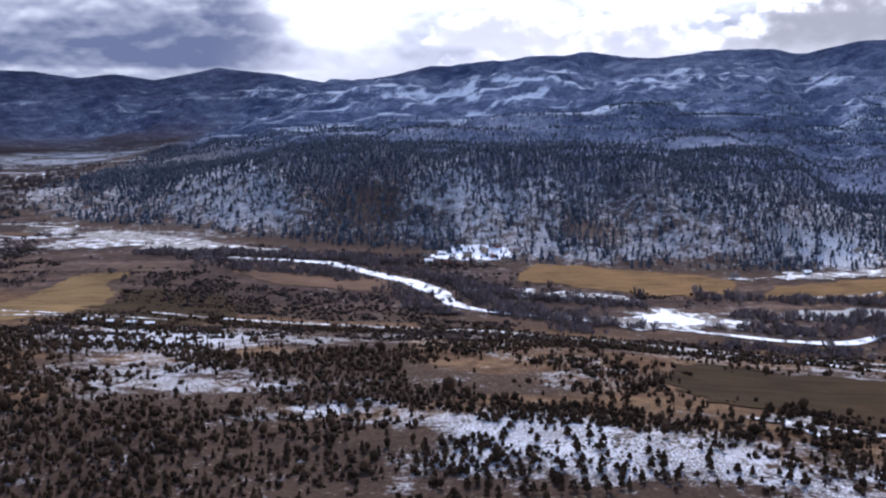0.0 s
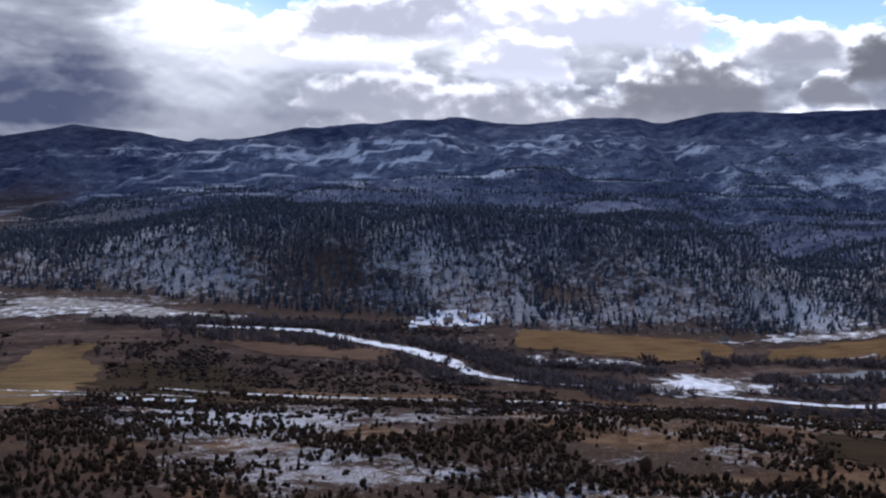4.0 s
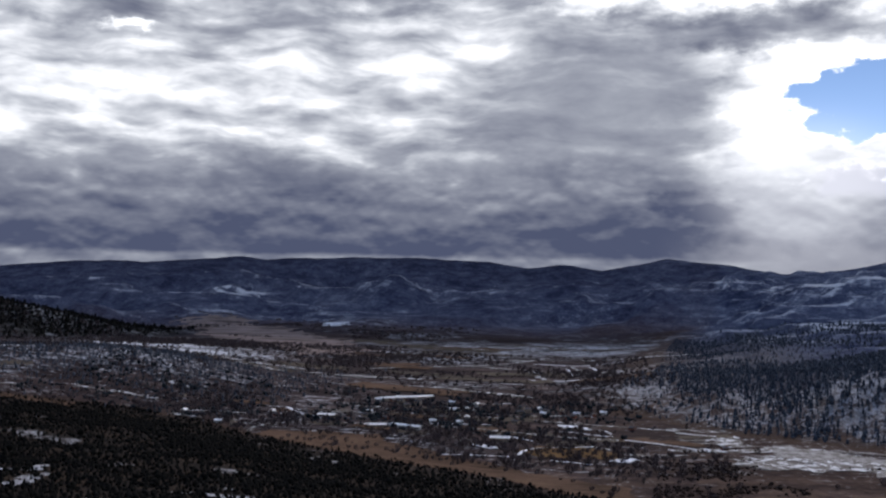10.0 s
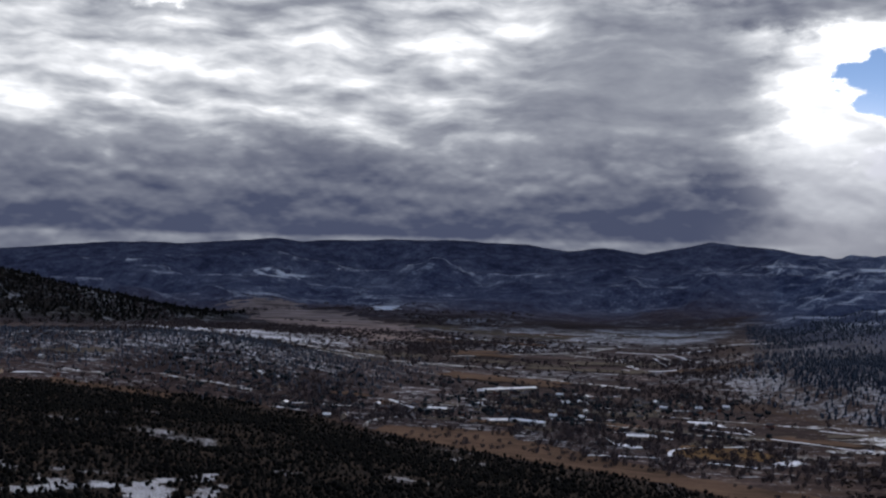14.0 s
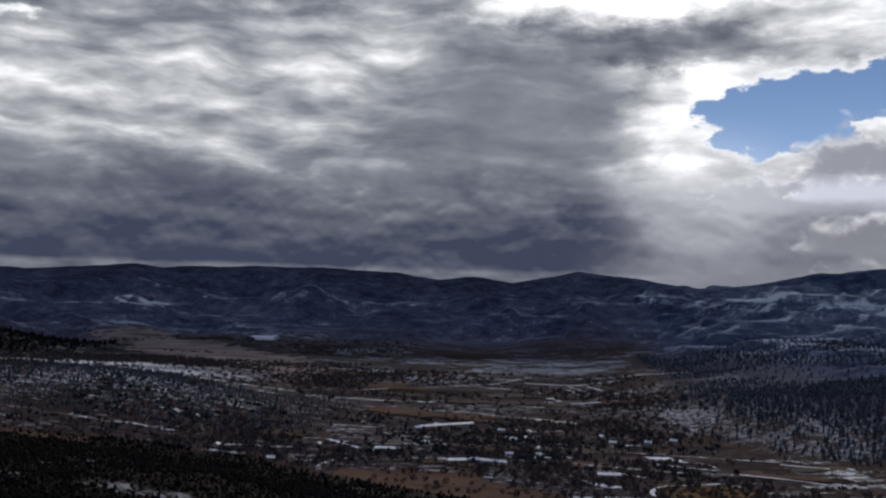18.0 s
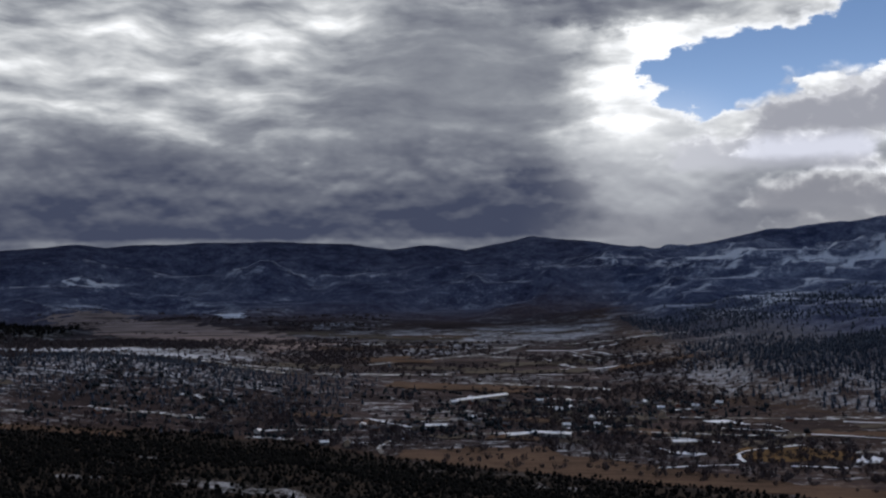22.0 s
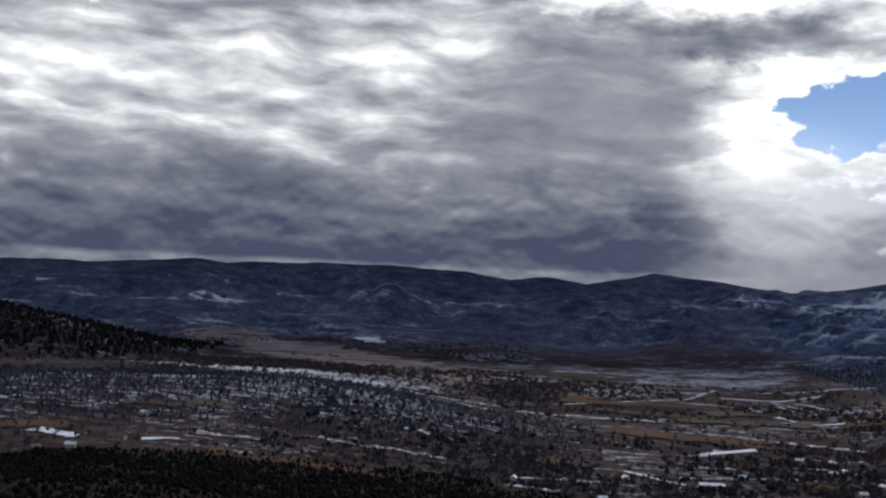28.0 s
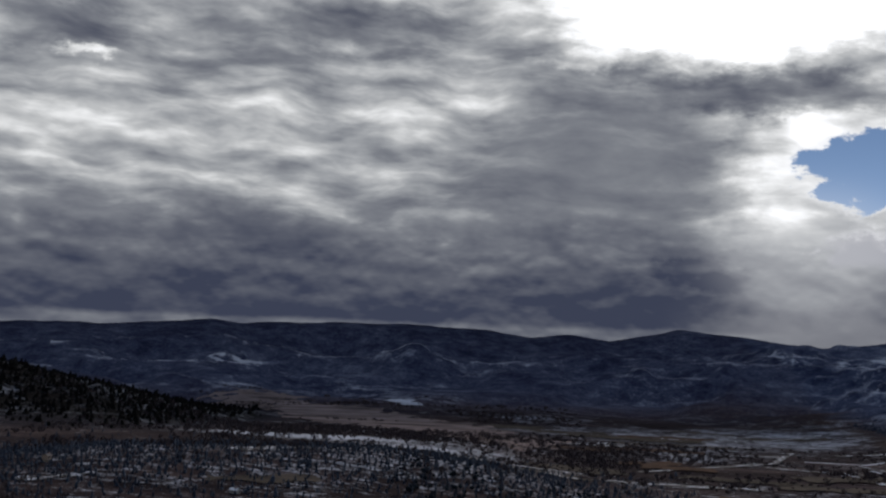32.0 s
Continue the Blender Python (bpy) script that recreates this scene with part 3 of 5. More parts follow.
def dark_cover(x, y):
    u = y - hill_foot(x)
    r = np.hypot(x - HUB[0], y - HUB[1])
    s = near_foot(x) - y
    bare = bump(x, y, 30, 1135, 34, 40) + bump(x, y, 255, 1012, 24, 28)
    v = (1 - 0.2 * np.clip(bare, 0, 1)) * (0.40 + 0.60 * step(110, 230, u)) * step(-10, 60, u) * step(-480, -300, x)
    v = np.maximum(v, 0.9 * step(0, 40, s) * step(-300, -470, x))
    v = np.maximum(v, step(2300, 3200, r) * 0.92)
    along = step(-1480, -1640, x) * np.exp(-((y - (2176 - (-1551 - x) * 0.42)) / 260) ** 2)
    return np.clip(np.maximum(v, along), 0, 1)


def scrub_strips(x, y):
    """Ragged strips of low scrub across the meadows."""
    open_land = bump(x, y, -232, 770, 56, 190) + bump(x, y, -25, 885, 80, 52, -30) + bump(x, y, -130, 690, 62, 30) + bump(x, y, -150, 985, 150, 40, -25) + bump(x, y, 255, 868, 110, 62) + bump(x, y, 430, 790, 100, 40)
    strip = step(0.44, 0.56, fbm(x * 0.6 + y * 0.25, y * 1.9, 46, 101))
    return strip * (1 - step(0.2, 0.45, open_land)) * step(-30, 10, hill_foot(x) - 40 - y)


def build_ground():
    fine = np.arange(-66, 74.01, 0.22)
    coarse = np.concatenate([np.arange(76, 180, 3.0), np.arange(180, 294, 3.0)])
    a = np.radians(np.concatenate([fine, coarse]))
    n = len(a)
    rr = np.concatenate([np.linspace(0.5, 60, 6), np.exp(np.linspace(math.log(70), math.log(4425), 330))])
    A, Rr = np.meshgrid(a, rr)
    x, y = HUB[0] + Rr * np.sin(A), HUB[1] + Rr * np.cos(A)
    z = ground_z(x, y)
    co = np.stack([x, y, z], -1).reshape(-1, 3)
    k, i = np.meshgrid(np.arange(len(rr) - 1), np.arange(n), indexing="ij")
    j = (i + 1) % n
    q = np.stack([k * n + i, (k + 1) * n + i, (k + 1) * n + j, k * n + j], -1).reshape(-1, 4)
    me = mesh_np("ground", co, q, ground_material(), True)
    att = me.color_attributes.new("cover", "FLOAT_COLOR", "POINT")
    fx, fy = x.ravel(), y.ravel()
    # dry grass; also painted sun near east, less in the cloud-shaded west
    warm = np.clip(0.35 + 1.5 * (fbm(fx, fy, 150, 61) - 0.45), 0, 1) * (1 - 0.75 * step(-300, -650, fx)) * (1 - 0.62 * step(640, 800, fy)) + 0.25 * step(640, 560, fy) * step(-250, -100, fx) + 0.5 * bump(fx, fy, 70, 430, 130, 70) * step(0.40, 0.60, fbm(fx, fy, 40, 64))
    sl = near_foot(fx) - fy
    brush = 0.30 + 0.45 * step(0.42, 0.60, fbm(fx, fy * 1.5, 70, 81)) * step(20, 90, sl) * step(-420, -260, fx)
    brush = np.maximum(brush, step(20, -20, sl) * (0.25 + 0.75 * step(-250, -520, fx) * step(0.30, 0.52, fbm(fx, fy * 1.6, 110, 63))))
    brush = np.maximum(brush, step(-5, 20, sl) * step(-300, -440, fx))
    brush = np.maximum(brush, 0.62 * bump(fx, fy, -190, 520, 70, 130) + 0.9 * bump(fx, fy, -92, 335, 75, 55) + 0.6 * bump(fx, fy, 175, 285, 40, 30) + 0.55 * step(60, 10, sl) * step(-40, 10, sl) * step(-300, -200, fx) + 0.7 * np.exp(-((fy - hill_foot(fx)) / 45) ** 2) * step(-480, -380, fx))
    far = np.hypot(fx - HUB[0], fy - HUB[1])
    brush = np.maximum(brush, 0.85 * scrub_strips(fx, fy) * step(-560, -440, fx) * step(560, 600, fy))
    brush = brush * step(2900, 2300, far)
    data = np.stack([snow_cover(fx, fy), dark_cover(fx, fy), warm, brush], -1)
    att.data.foreach_set("color", data.astype(np.float32).ravel())
    att = me.color_attributes.new("zone", "FLOAT_COLOR", "POINT")
    ridge_r = np.hypot(fx - HUB[0], fy - HUB[1])
    spur = step(-1480, -1640, fx) * np.exp(-((fy - (2176 - (-1551 - fx) * 0.42)) / 260) ** 2)
    # where the painted shade goes: near hill and western spur
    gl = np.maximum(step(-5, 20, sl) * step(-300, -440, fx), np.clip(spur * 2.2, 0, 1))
    # mask of the darkened floor tone, full strength in the west
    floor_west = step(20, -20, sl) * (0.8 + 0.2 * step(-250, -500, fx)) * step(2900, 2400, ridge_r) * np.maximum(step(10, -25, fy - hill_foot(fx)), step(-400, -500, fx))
    plateau = step(900, 1450, ridge_r) * step(-300, -100, fx) * step(120, 300, fy - hill_foot(fx))
    # third channel: crest tone, less a painted lift for haze over the eastern hills
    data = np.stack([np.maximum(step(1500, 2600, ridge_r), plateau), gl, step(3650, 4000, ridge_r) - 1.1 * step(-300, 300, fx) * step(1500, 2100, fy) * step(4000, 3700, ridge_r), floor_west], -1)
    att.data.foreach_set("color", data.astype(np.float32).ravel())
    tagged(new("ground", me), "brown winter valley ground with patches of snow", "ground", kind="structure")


build_ground()


def drape(name, poly, mat, label, category, lift=0.5, cell=14.0, kind="", ripple=0.0):
    """A sheet with the given outline that lies on the ground."""
    bm = bmesh.new()
    pts = []
    for (x0, y0), (x1, y1) in zip(poly, poly[1:] + poly[:1]):
        k = max(1, int(math.hypot(x1 - x0, y1 - y0) / 5))
        for i in range(k):
            f = i / k
            px, py = x0 + (x1 - x0) * f, y0 + (y1 - y0) * f
            if ripple:
                jx = noise.noise((px * 0.05, py * 0.05, 1.0)) + 0.5 * noise.noise((px * 0.19, py * 0.19, 3.0))
                jy = noise.noise((px * 0.05, py * 0.05, 9.0)) + 0.5 * noise.noise((px * 0.19, py * 0.19, 5.0))
                px, py = px + ripple * jx, py + ripple * jy
            pts.append((px, py))
    bm.faces.new([bm.verts.new((px, py, 0)) for px, py in pts])
    xs, ys = [p[0] for p in pts], [p[1] for p in pts]
    for axis, lo, hi in ((0, min(xs), max(xs)), (1, min(ys), max(ys))):
        c = lo + cell
        while c < hi:
            p, nrm = [0, 0, 0], [0, 0, 0]
            p[axis], nrm[axis] = c, 1
            bmesh.ops.bisect_plane(bm, geom=bm.verts[:] + bm.edges[:] + bm.faces[:], plane_co=p, plane_no=nrm)
            c += cell
    bmesh.ops.triangulate(bm, faces=bm.faces[:])
    if bm.faces and sum(f.normal.z for f in bm.faces) < 0:
        bmesh.ops.reverse_faces(bm, faces=bm.faces[:])
    co = np.array([v.co[:2] for v in bm.verts])
    for v, z in zip(bm.verts, ground_z(co[:, 0], co[:, 1])):
        v.co.z = z + lift
    me = bpy.data.meshes.new(name)
    bm.to_mesh(me)
    bm.free()
    me.materials.append(mat)
    return tagged(new(name, me), label, category, kind=kind)


def ribbon(name, line, width, mat, label, category, lift=0.6, kind="", wobble=0.15):
    """A strip of ground along a line of points (x, y) or (x, y, width)."""
    pts = []
    for a, b in zip(line, line[1:]):
        k = max(1, int(math.hypot(b[0] - a[0], b[1] - a[1]) / 7))
        for i in range(k):
            f = i / k
            wa, wb = (a[2] if len(a) > 2 else width), (b[2] if len(b) > 2 else width)
            pts.append((a[0] + (b[0] - a[0]) * f, a[1] + (b[1] - a[1]) * f, wa + (wb - wa) * f))
    pts.append((*line[-1][:2], line[-1][2] if len(line[-1]) > 2 else width))
    p = np.array(pts)
    for _ in range(3):
        p[1:-1, :2] = 0.25 * p[:-2, :2] + 0.5 * p[1:-1, :2] + 0.25 * p[2:, :2]
    d = np.gradient(p[:, :2], axis=0)
    d /= np.linalg.norm(d, axis=1)[:, None] + 1e-9
    nrm = np.stack([-d[:, 1], d[:, 0]], -1)
    half = p[:, 2] / 2
    lw = half * (1 + wobble * 2 * (vnoise(p[:, 0], p[:, 1], 22, 5) - 0.5))
    rw = half * (1 + wobble * 2 * (vnoise(p[:, 0], p[:, 1], 19, 8) - 0.5))
    L, Rt = p[:, :2] + nrm * lw[:, None], p[:, :2] - nrm * rw[:, None]
    zz = np.maximum(np.maximum(ground_z(L[:, 0], L[:, 1]), ground_z(Rt[:, 0], Rt[:, 1])), ground_z(p[:, 0], p[:, 1])) + lift
    co = np.concatenate([np.column_stack([L, zz]), np.column_stack([Rt, zz])])
    n = len(p)
    q = np.array([(i + n, i + 1 + n, i + 1, i) for i in range(n - 1)])
    return tagged(new(name, mesh_np(name, co, q, mat)), label, category, kind=kind)

# ---- fields, river and roads on the valley floor ----


def field_material(name, colour, stretch=6.0, grain=0.16):
    """Stubble or grass in faint strips, worn and mottled."""
    m, t, b = nodes_of(name)
    tc = t.nodes.new("ShaderNodeTexCoord")
    mp = t.nodes.new("ShaderNodeMapping")
    mp.inputs["Rotation"].default_value = (0, 0, 0.35)
    mp.inputs["Scale"].default_value = (1.0 / stretch, 1.0, 1.0)
    link(t, tc.outputs["Object"], mp.inputs["Vector"])
    rows = add_noise(t, grain, 6, 0.65, mp.outputs[0])
    big, small = add_noise(t, 0.018, 5), add_noise(t, 0.5, 4, 0.7)
    w_rows, w_big, w_small = (0.4, 0.35, 0.25) if grain > 0.1 else (0.7, 0.3, 0.0)
    f = calc(t, "ADD", calc(t, "MULTIPLY", rows, w_rows), calc(t, "ADD", calc(t, "MULTIPLY", big, w_big), calc(t, "MULTIPLY", small, w_small)))
    lo, hi = tuple(k * 0.42 for k in colour), tuple(k * 1.5 for k in colour)
    link(t, ramp(t, f, [(0.38, lo), (0.5, colour), (0.62, hi)]), b.inputs["Base Color"])
    b.inputs["Roughness"].default_value = 0.95
    b.inputs["Specular IOR Level"].default_value = 0.02
    return m


FIELD_OCHRE = field_material("ochre stubble", (0.120, 0.070, 0.030))
FIELD_YELLOW = field_material("straw field", (0.118, 0.076, 0.034))
FIELD_TAN = field_material("dull tan meadow", (0.080, 0.064, 0.050))
FIELD_OLIVE = field_material("dull olive meadow", (0.027, 0.0165, 0.0078))
FIELD_BROWN = field_material("brown field", (0.086, 0.052, 0.034))
FIELD_PLAIN = field_material("pale russet plain", (0.21, 0.160, 0.142), 4.0, 0.022)


def patchy_snow(name="thin patchy snow", lo=0.49, hi=0.58, tone=(0.58, 0.59, 0.62)):
    m, t, b = nodes_of(name)
    n1, n2 = add_noise(t, 0.10, 6, 0.65), add_noise(t, 0.6, 4, 0.6)
    f = soft(t, calc(t, "ADD", calc(t, "MULTIPLY", n1, 0.7), calc(t, "MULTIPLY", n2, 0.3)), lo, hi)
    soil = ramp(t, n2, [(0.3, (0.030, 0.024, 0.024)), (0.7, (0.10, 0.080, 0.070))])
    link(t, mixc(t, f, soil, tone), b.inputs["Base Color"])
    b.inputs["Roughness"].default_value = 0.9
    return m


SNOW_THIN = patchy_snow()
SNOW_BROKEN = simple("drifted snow", (0.60, 0.61, 0.65), 0.9, 0.3, 0.15)
SNOW_DUST = patchy_snow("snow-dusted grass", 0.42, 0.60, (0.24, 0.23, 0.23))
ROAD = simple("wet road", (0.17, 0.158, 0.155), 0.6, 0.3, 0.3)
ICE = patchy_snow("frozen river", 0.40, 0.50, (0.64, 0.66, 0.70))
WATER = simple("dark water", (0.05, 0.06, 0.075), 0.45, 0.2, 0.05)

drape("field", [(184, 945), (255, 915), (330, 879), (347, 840), (323, 800), (262, 797), (149, 870)], FIELD_OCHRE, "ochre stubble field below the wooded hill", "field", ripple=9)
drape("field", [(370, 822), (440, 828), (520, 800), (478, 752), (437, 760), (343, 780)], FIELD_OCHRE, "ochre stubble field beside the farm lane", "field", ripple=9)
drape("field", [(-96, 960), (-24, 933), (40, 868), (56, 817), (15, 826), (-61, 864), (-100, 915)], FIELD_BROWN, "brown field on the inside of the river bend", "field", ripple=9)
drape("field", [(180, 492), (265, 468), (310, 430), (290, 385), (225, 366), (150, 380), (150, 430), (164, 465)], FIELD_OLIVE, "dull olive-brown meadow among dark scrub", "field", ripple=20)
drape("field", [(-234, 915), (-186, 920), (-202, 860), (-182, 825), (-192, 720), (-196, 645), (-206, 606), (-252, 598), (-292, 610), (-272, 660), (-262, 720), (-252, 800)], FIELD_YELLOW, "pale straw field on the near bench", "field", ripple=10)
drape("field", [(-790, 1128), (-723, 1134), (-628, 1094), (-584, 1068), (-543, 1040), (-483, 1001), (-398, 960), (-395, 920), (-440, 925), (-505, 970), (-600, 1005), (-700, 1048), (-790, 1098)], FIELD_BROWN, "long russet field at the foot of the dark hill", "field", ripple=7)
drape("field", [(-520, 1099), (-494, 1138), (-444, 1130), (-410, 1101), (-419, 1085), (-494, 1078)], FIELD_OCHRE, "tan paddock edged with snow", "field", lift=0.7, ripple=6)
drape("field", [(-612, 1226), (-547, 1226), (-516, 1178), (-563, 1196)], FIELD_BROWN, "russet paddock beside the long shed", "field", lift=0.7, ripple=6)
drape("field", [(-171, 850), (-95, 805), (-58, 760), (-110, 660), (-175, 655), (-190, 700)], FIELD_OLIVE, "dull brown meadow beside the straw field", "field", ripple=24)
drape("field", [(-734, 1140), (-666, 1138), (-648, 1080), (-701, 1070)], FIELD_BROWN, "russet paddock near the town", "field", lift=0.75, ripple=10)
drape("snow_field", [(-289, 1183), (-223, 1157), (-94, 1047), (-114, 1000), (-182, 1034), (-281, 1135)], SNOW_DUST, "broad strip of thin grey snow across the meadow", "snow patch", lift=0.6, ripple=16)
drape("field", [(-1817, 2766), (-1707, 2876), (-1513, 2640), (-1163, 2309), (-994, 1996), (-1052, 1832), (-1225, 2037), (-1476, 2294)], FIELD_PLAIN, "broad russet plain in the far valley", "field", lift=1.6, ripple=75, cell=30)

river = [(-110, 990, 6), (-60, 975, 11), (-9, 957, 16), (17, 916, 18), (58, 866, 18), (77, 824, 19), (88, 775, 15), (101, 754, 9), (145, 732, 5), (216, 700, 5), (257, 674, 6), (300, 648, 6), (346, 637, 9), (373, 656, 5), (451, 641, 6), (560, 640, 12), (800, 600, 12)]
ribbon("river", river, 14, ICE, "frozen river winding along the valley", "river", kind="structure", wobble=0.45)
drape("snow_field", [(222, 708), (228, 722), (238, 729), (250, 738), (260, 725), (262, 708), (246, 700)], SNOW_BROKEN, "bright patch of packed snow by the river", "snow patch", lift=0.8, ripple=14)
drape("snow_field", [(78, 990), (118, 1020), (165, 1000), (166, 968), (112, 966)], SNOW_BROKEN, "bright snow round the hamlet", "snow patch", lift=0.7, ripple=8)
drape("lake", [(-1440, 2900), (-1385, 2950), (-1320, 2800), (-1300, 2690), (-1345, 2665), (-1370, 2780)], SNOW_BROKEN, "small frozen lake under grey snow in the far valley", "lake", lift=2.0, cell=30, ripple=30, kind="structure")

# ---- woods ----


def tree_material(name, lo, hi, rough=0.95):
    m, t, b = nodes_of(name)
    g = t.nodes.new("ShaderNodeNewGeometry")
    n = add_noise(t, 0.8, 3)
    f = calc(t, "ADD", calc(t, "MULTIPLY", g.outputs["Random Per Island"], 0.7), calc(t, "MULTIPLY", n, 0.3))
    link(t, ramp(t, f, [(0.1, lo), (0.9, hi)]), b.inputs["Base Color"])
    b.inputs["Roughness"].default_value = rough
    b.inputs["Specular IOR Level"].default_value = 0.02
    return m


# blue-grey lift in this conifer tone stands in for haze over the hills
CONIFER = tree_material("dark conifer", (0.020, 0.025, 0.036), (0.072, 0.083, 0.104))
CONIFER_DEEP = tree_material("deep green conifer", (0.010, 0.013, 0.016), (0.036, 0.042, 0.048))
JUNIPER = tree_material("juniper scrub", (0.014, 0.0095, 0.007), (0.050, 0.031, 0.019))
# conifer tone blackened to carry the weak light on the western slopes
GLOOM = tree_material("shade-blackened conifer", (0.004, 0.004, 0.004), (0.012, 0.011, 0.0095))
BARE = tree_material("bare grey twigs", (0.038, 0.030, 0.033), (0.115, 0.088, 0.085))
WILLOW = tree_material("bare willow twigs", (0.075, 0.060, 0.064), (0.19, 0.15, 0.148))
OLIVE = tree_material("olive willow twigs", (0.05, 0.042, 0.022), (0.12, 0.095, 0.05))


def conifer_shape(sides=6, tiers=3):
    """A spruce of height 1 and radius 1: jagged tiers on a thin trunk."""
    co, tri = [], []
    for k in range(tiers):
        base, tip = 0.08 + 0.27 * k, 0.50 + 0.25 * k
        rad = 1.0 - 0.29 * k
        s = len(co)
        for i in range(sides):
            a = 2 * math.pi * (i + 0.37 * k) / sides
            q = rad * (1.0 if i % 2 else 0.68)
            co.append((q * math.cos(a), q * math.sin(a), base + (0.05 if i % 2 else -0.02)))
        co.append((0, 0, min(tip, 1.0)))
        tri += [(s + i, s + (i + 1) % sides, s + sides) for i in range(sides)]
    return np.array(co), np.array(tri)


def shrub_shape(seed):
    """A ragged rounded bush of height 1 and radius 1."""
    rng = np.random.RandomState(seed)
    bm = bmesh.new()
    bmesh.ops.create_icosphere(bm, subdivisions=1, radius=1.0)
    for v in bm.verts:
        k = rng.uniform(0.62, 1.15)
        v.co = Vector((v.co.x * k, v.co.y * k, 0.48 + v.co.z * 0.5 * rng.uniform(0.75, 1.1)))
    bm.verts.index_update()
    co = np.array([v.co[:] for v in bm.verts])
    tri = np.array([[v.index for v in f.verts] for f in bm.faces])
    bm.free()
    return co, tri


def clump_shape(seed):
    """A ragged thicket of several small bushes, of height 1 and radius 2."""
    rng = np.random.RandomState(seed)
    cos, tris, base = [], [], 0
    for k in range(5):
        co, tri = shrub_shape(seed * 7 + k)
        s = rng.uniform(0.45, 1.0)
        a, r = rng.uniform(0, 6.28), rng.uniform(0.2, 1.9)
        cos.append(co * (s * rng.uniform(0.7, 1.2), s * 0.9, s) + (r * math.cos(a), r * math.sin(a), 0))
        tris.append(tri + base)
        base += len(co)
    return np.concatenate(cos), np.concatenate(tris)


def twig_shape(seed, blades=18):
    """A bare crown of height 1 and radius 1: thin fans of twigs that spread from a short stem."""
    rng = np.random.RandomState(seed)
    co, tri = [], []
    for k in range(blades):
        a, r = rng.uniform(0, 6.283), rng.uniform(0.15, 1.0)
        h = (1.0 - 0.5 * r * r) * rng.uniform(0.65, 1.05)
        w = rng.uniform(0.10, 0.24)
        s = len(co)
        co += [(0.25 * r * math.cos(a), 0.25 * r * math.sin(a), 0.0), (r * math.cos(a - w), r * math.sin(a - w), h * 0.75), (r * 0.85 * math.cos(a + w), r * 0.85 * math.sin(a + w), h)]
        tri.append((s, s + 1, s + 2))
    return np.array(co), np.array(tri)


TWIGS = [twig_shape(k) for k in range(6)]
SPRUCE = [conifer_shape(6, 3), conifer_shape(5, 3), conifer_shape(7, 2)]
SHRUB = [shrub_shape(k) for k in range(5)]
THICKET = [clump_shape(k) for k in range(5)]


def scatter(seed, x0, x1, y0, y1, spacing, keep):
    """Jittered places in a stretch of the plan, kept where keep(x, y) exceeds a random number."""
    rng = np.random.RandomState(seed)
    gx, gy = np.meshgrid(np.arange(x0, x1, spacing), np.arange(y0, y1, spacing))
    x = gx.ravel() + rng.uniform(-0.5, 0.5, gx.size) * spacing
    y = gy.ravel() + rng.uniform(-0.5, 0.5, gx.size) * spacing
    ok = keep(x, y) > rng.rand(gx.size)
    return x[ok], y[ok], rng


def wood(name, shapes, x, y, rng, height, slim, mat, label, spread=0.35):
    """One mesh of many trees."""
    cos, tris, base = [], [], 0
    z = ground_z(x, y)
    h = height * np.exp(rng.normal(0, spread, len(x)) * 0.8)
    pick = rng.randint(0, len(shapes), len(x))
    turn = rng.uniform(0, 6.283, len(x))
    for k, (sc, st) in enumerate(shapes):
        idx = np.nonzero(pick == k)[0]
        if not len(idx):
            continue
        c, s = np.cos(turn[idx]), np.sin(turn[idx])
        wdt = h[idx] * slim * rng.uniform(0.8, 1.25, len(idx))
        X = (sc[None, :, 0] * c[:, None] - sc[None, :, 1] * s[:, None]) * wdt[:, None] + x[idx][:, None]
        Y = (sc[None, :, 0] * s[:, None] + sc[None, :, 1] * c[:, None]) * wdt[:, None] + y[idx][:, None]
        Z = sc[None, :, 2] * h[idx][:, None] + (z[idx] - 0.25)[:, None]
        cos.append(np.stack([X, Y, Z], -1).reshape(-1, 3))
        tris.append((st[None] + (np.arange(len(idx)) * len(sc))[:, None, None]).reshape(-1, 3) + base)
        base += len(idx) * len(sc)
    ob = new(name, mesh_np(name, np.concatenate(cos), np.concatenate(tris), mat))
    return tagged(ob, label, "trees", kind="stuff")


def hill_keep(x, y):
    u = y - hill_foot(x)
    k = step(0, 25, u) * (0.50 + 0.95 * step(0.38, 0.62, fbm(x, y, 85, 71))) * (1 - 0.55 * np.clip(bump(x, y, 30, 1135, 34, 38) + bump(x, y, 255, 1012, 24, 26), 0, 1))
    k = k + 0.9 * step(100, 210, u) * step(600, 330, u)
    return k * (1 - 0.7 * np.clip(bump(x, y, 475, 908, 34, 42), 0, 1)) * step(-470, -300, x + 150 * (fbm(x, y, 90, 75) - 0.5)) * (0.36 + 0.28 * step(-330, -220, x))


xs, ys, rg = scatter(11, -540, 760, 860, 1750, 5.5, hill_keep)
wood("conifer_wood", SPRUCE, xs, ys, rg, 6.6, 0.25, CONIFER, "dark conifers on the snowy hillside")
xs, ys, rg = scatter(12, -420, 1500, 1300, 2700, 9.0, lambda x, y: step(100, 300, y - hill_foot(x)) * (0.10 + 0.85 * step(0.40, 0.56, fbm(x, y * 1.6, 170, 73))) * step(2700, 2350, y))
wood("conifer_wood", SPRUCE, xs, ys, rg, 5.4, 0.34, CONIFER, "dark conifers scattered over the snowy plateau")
xs, ys, rg = scatter(13, 520, 1050, 600, 950, 6.5, lambda x, y: 1.6 * bump(x, y, 790, 770, 210, 170))
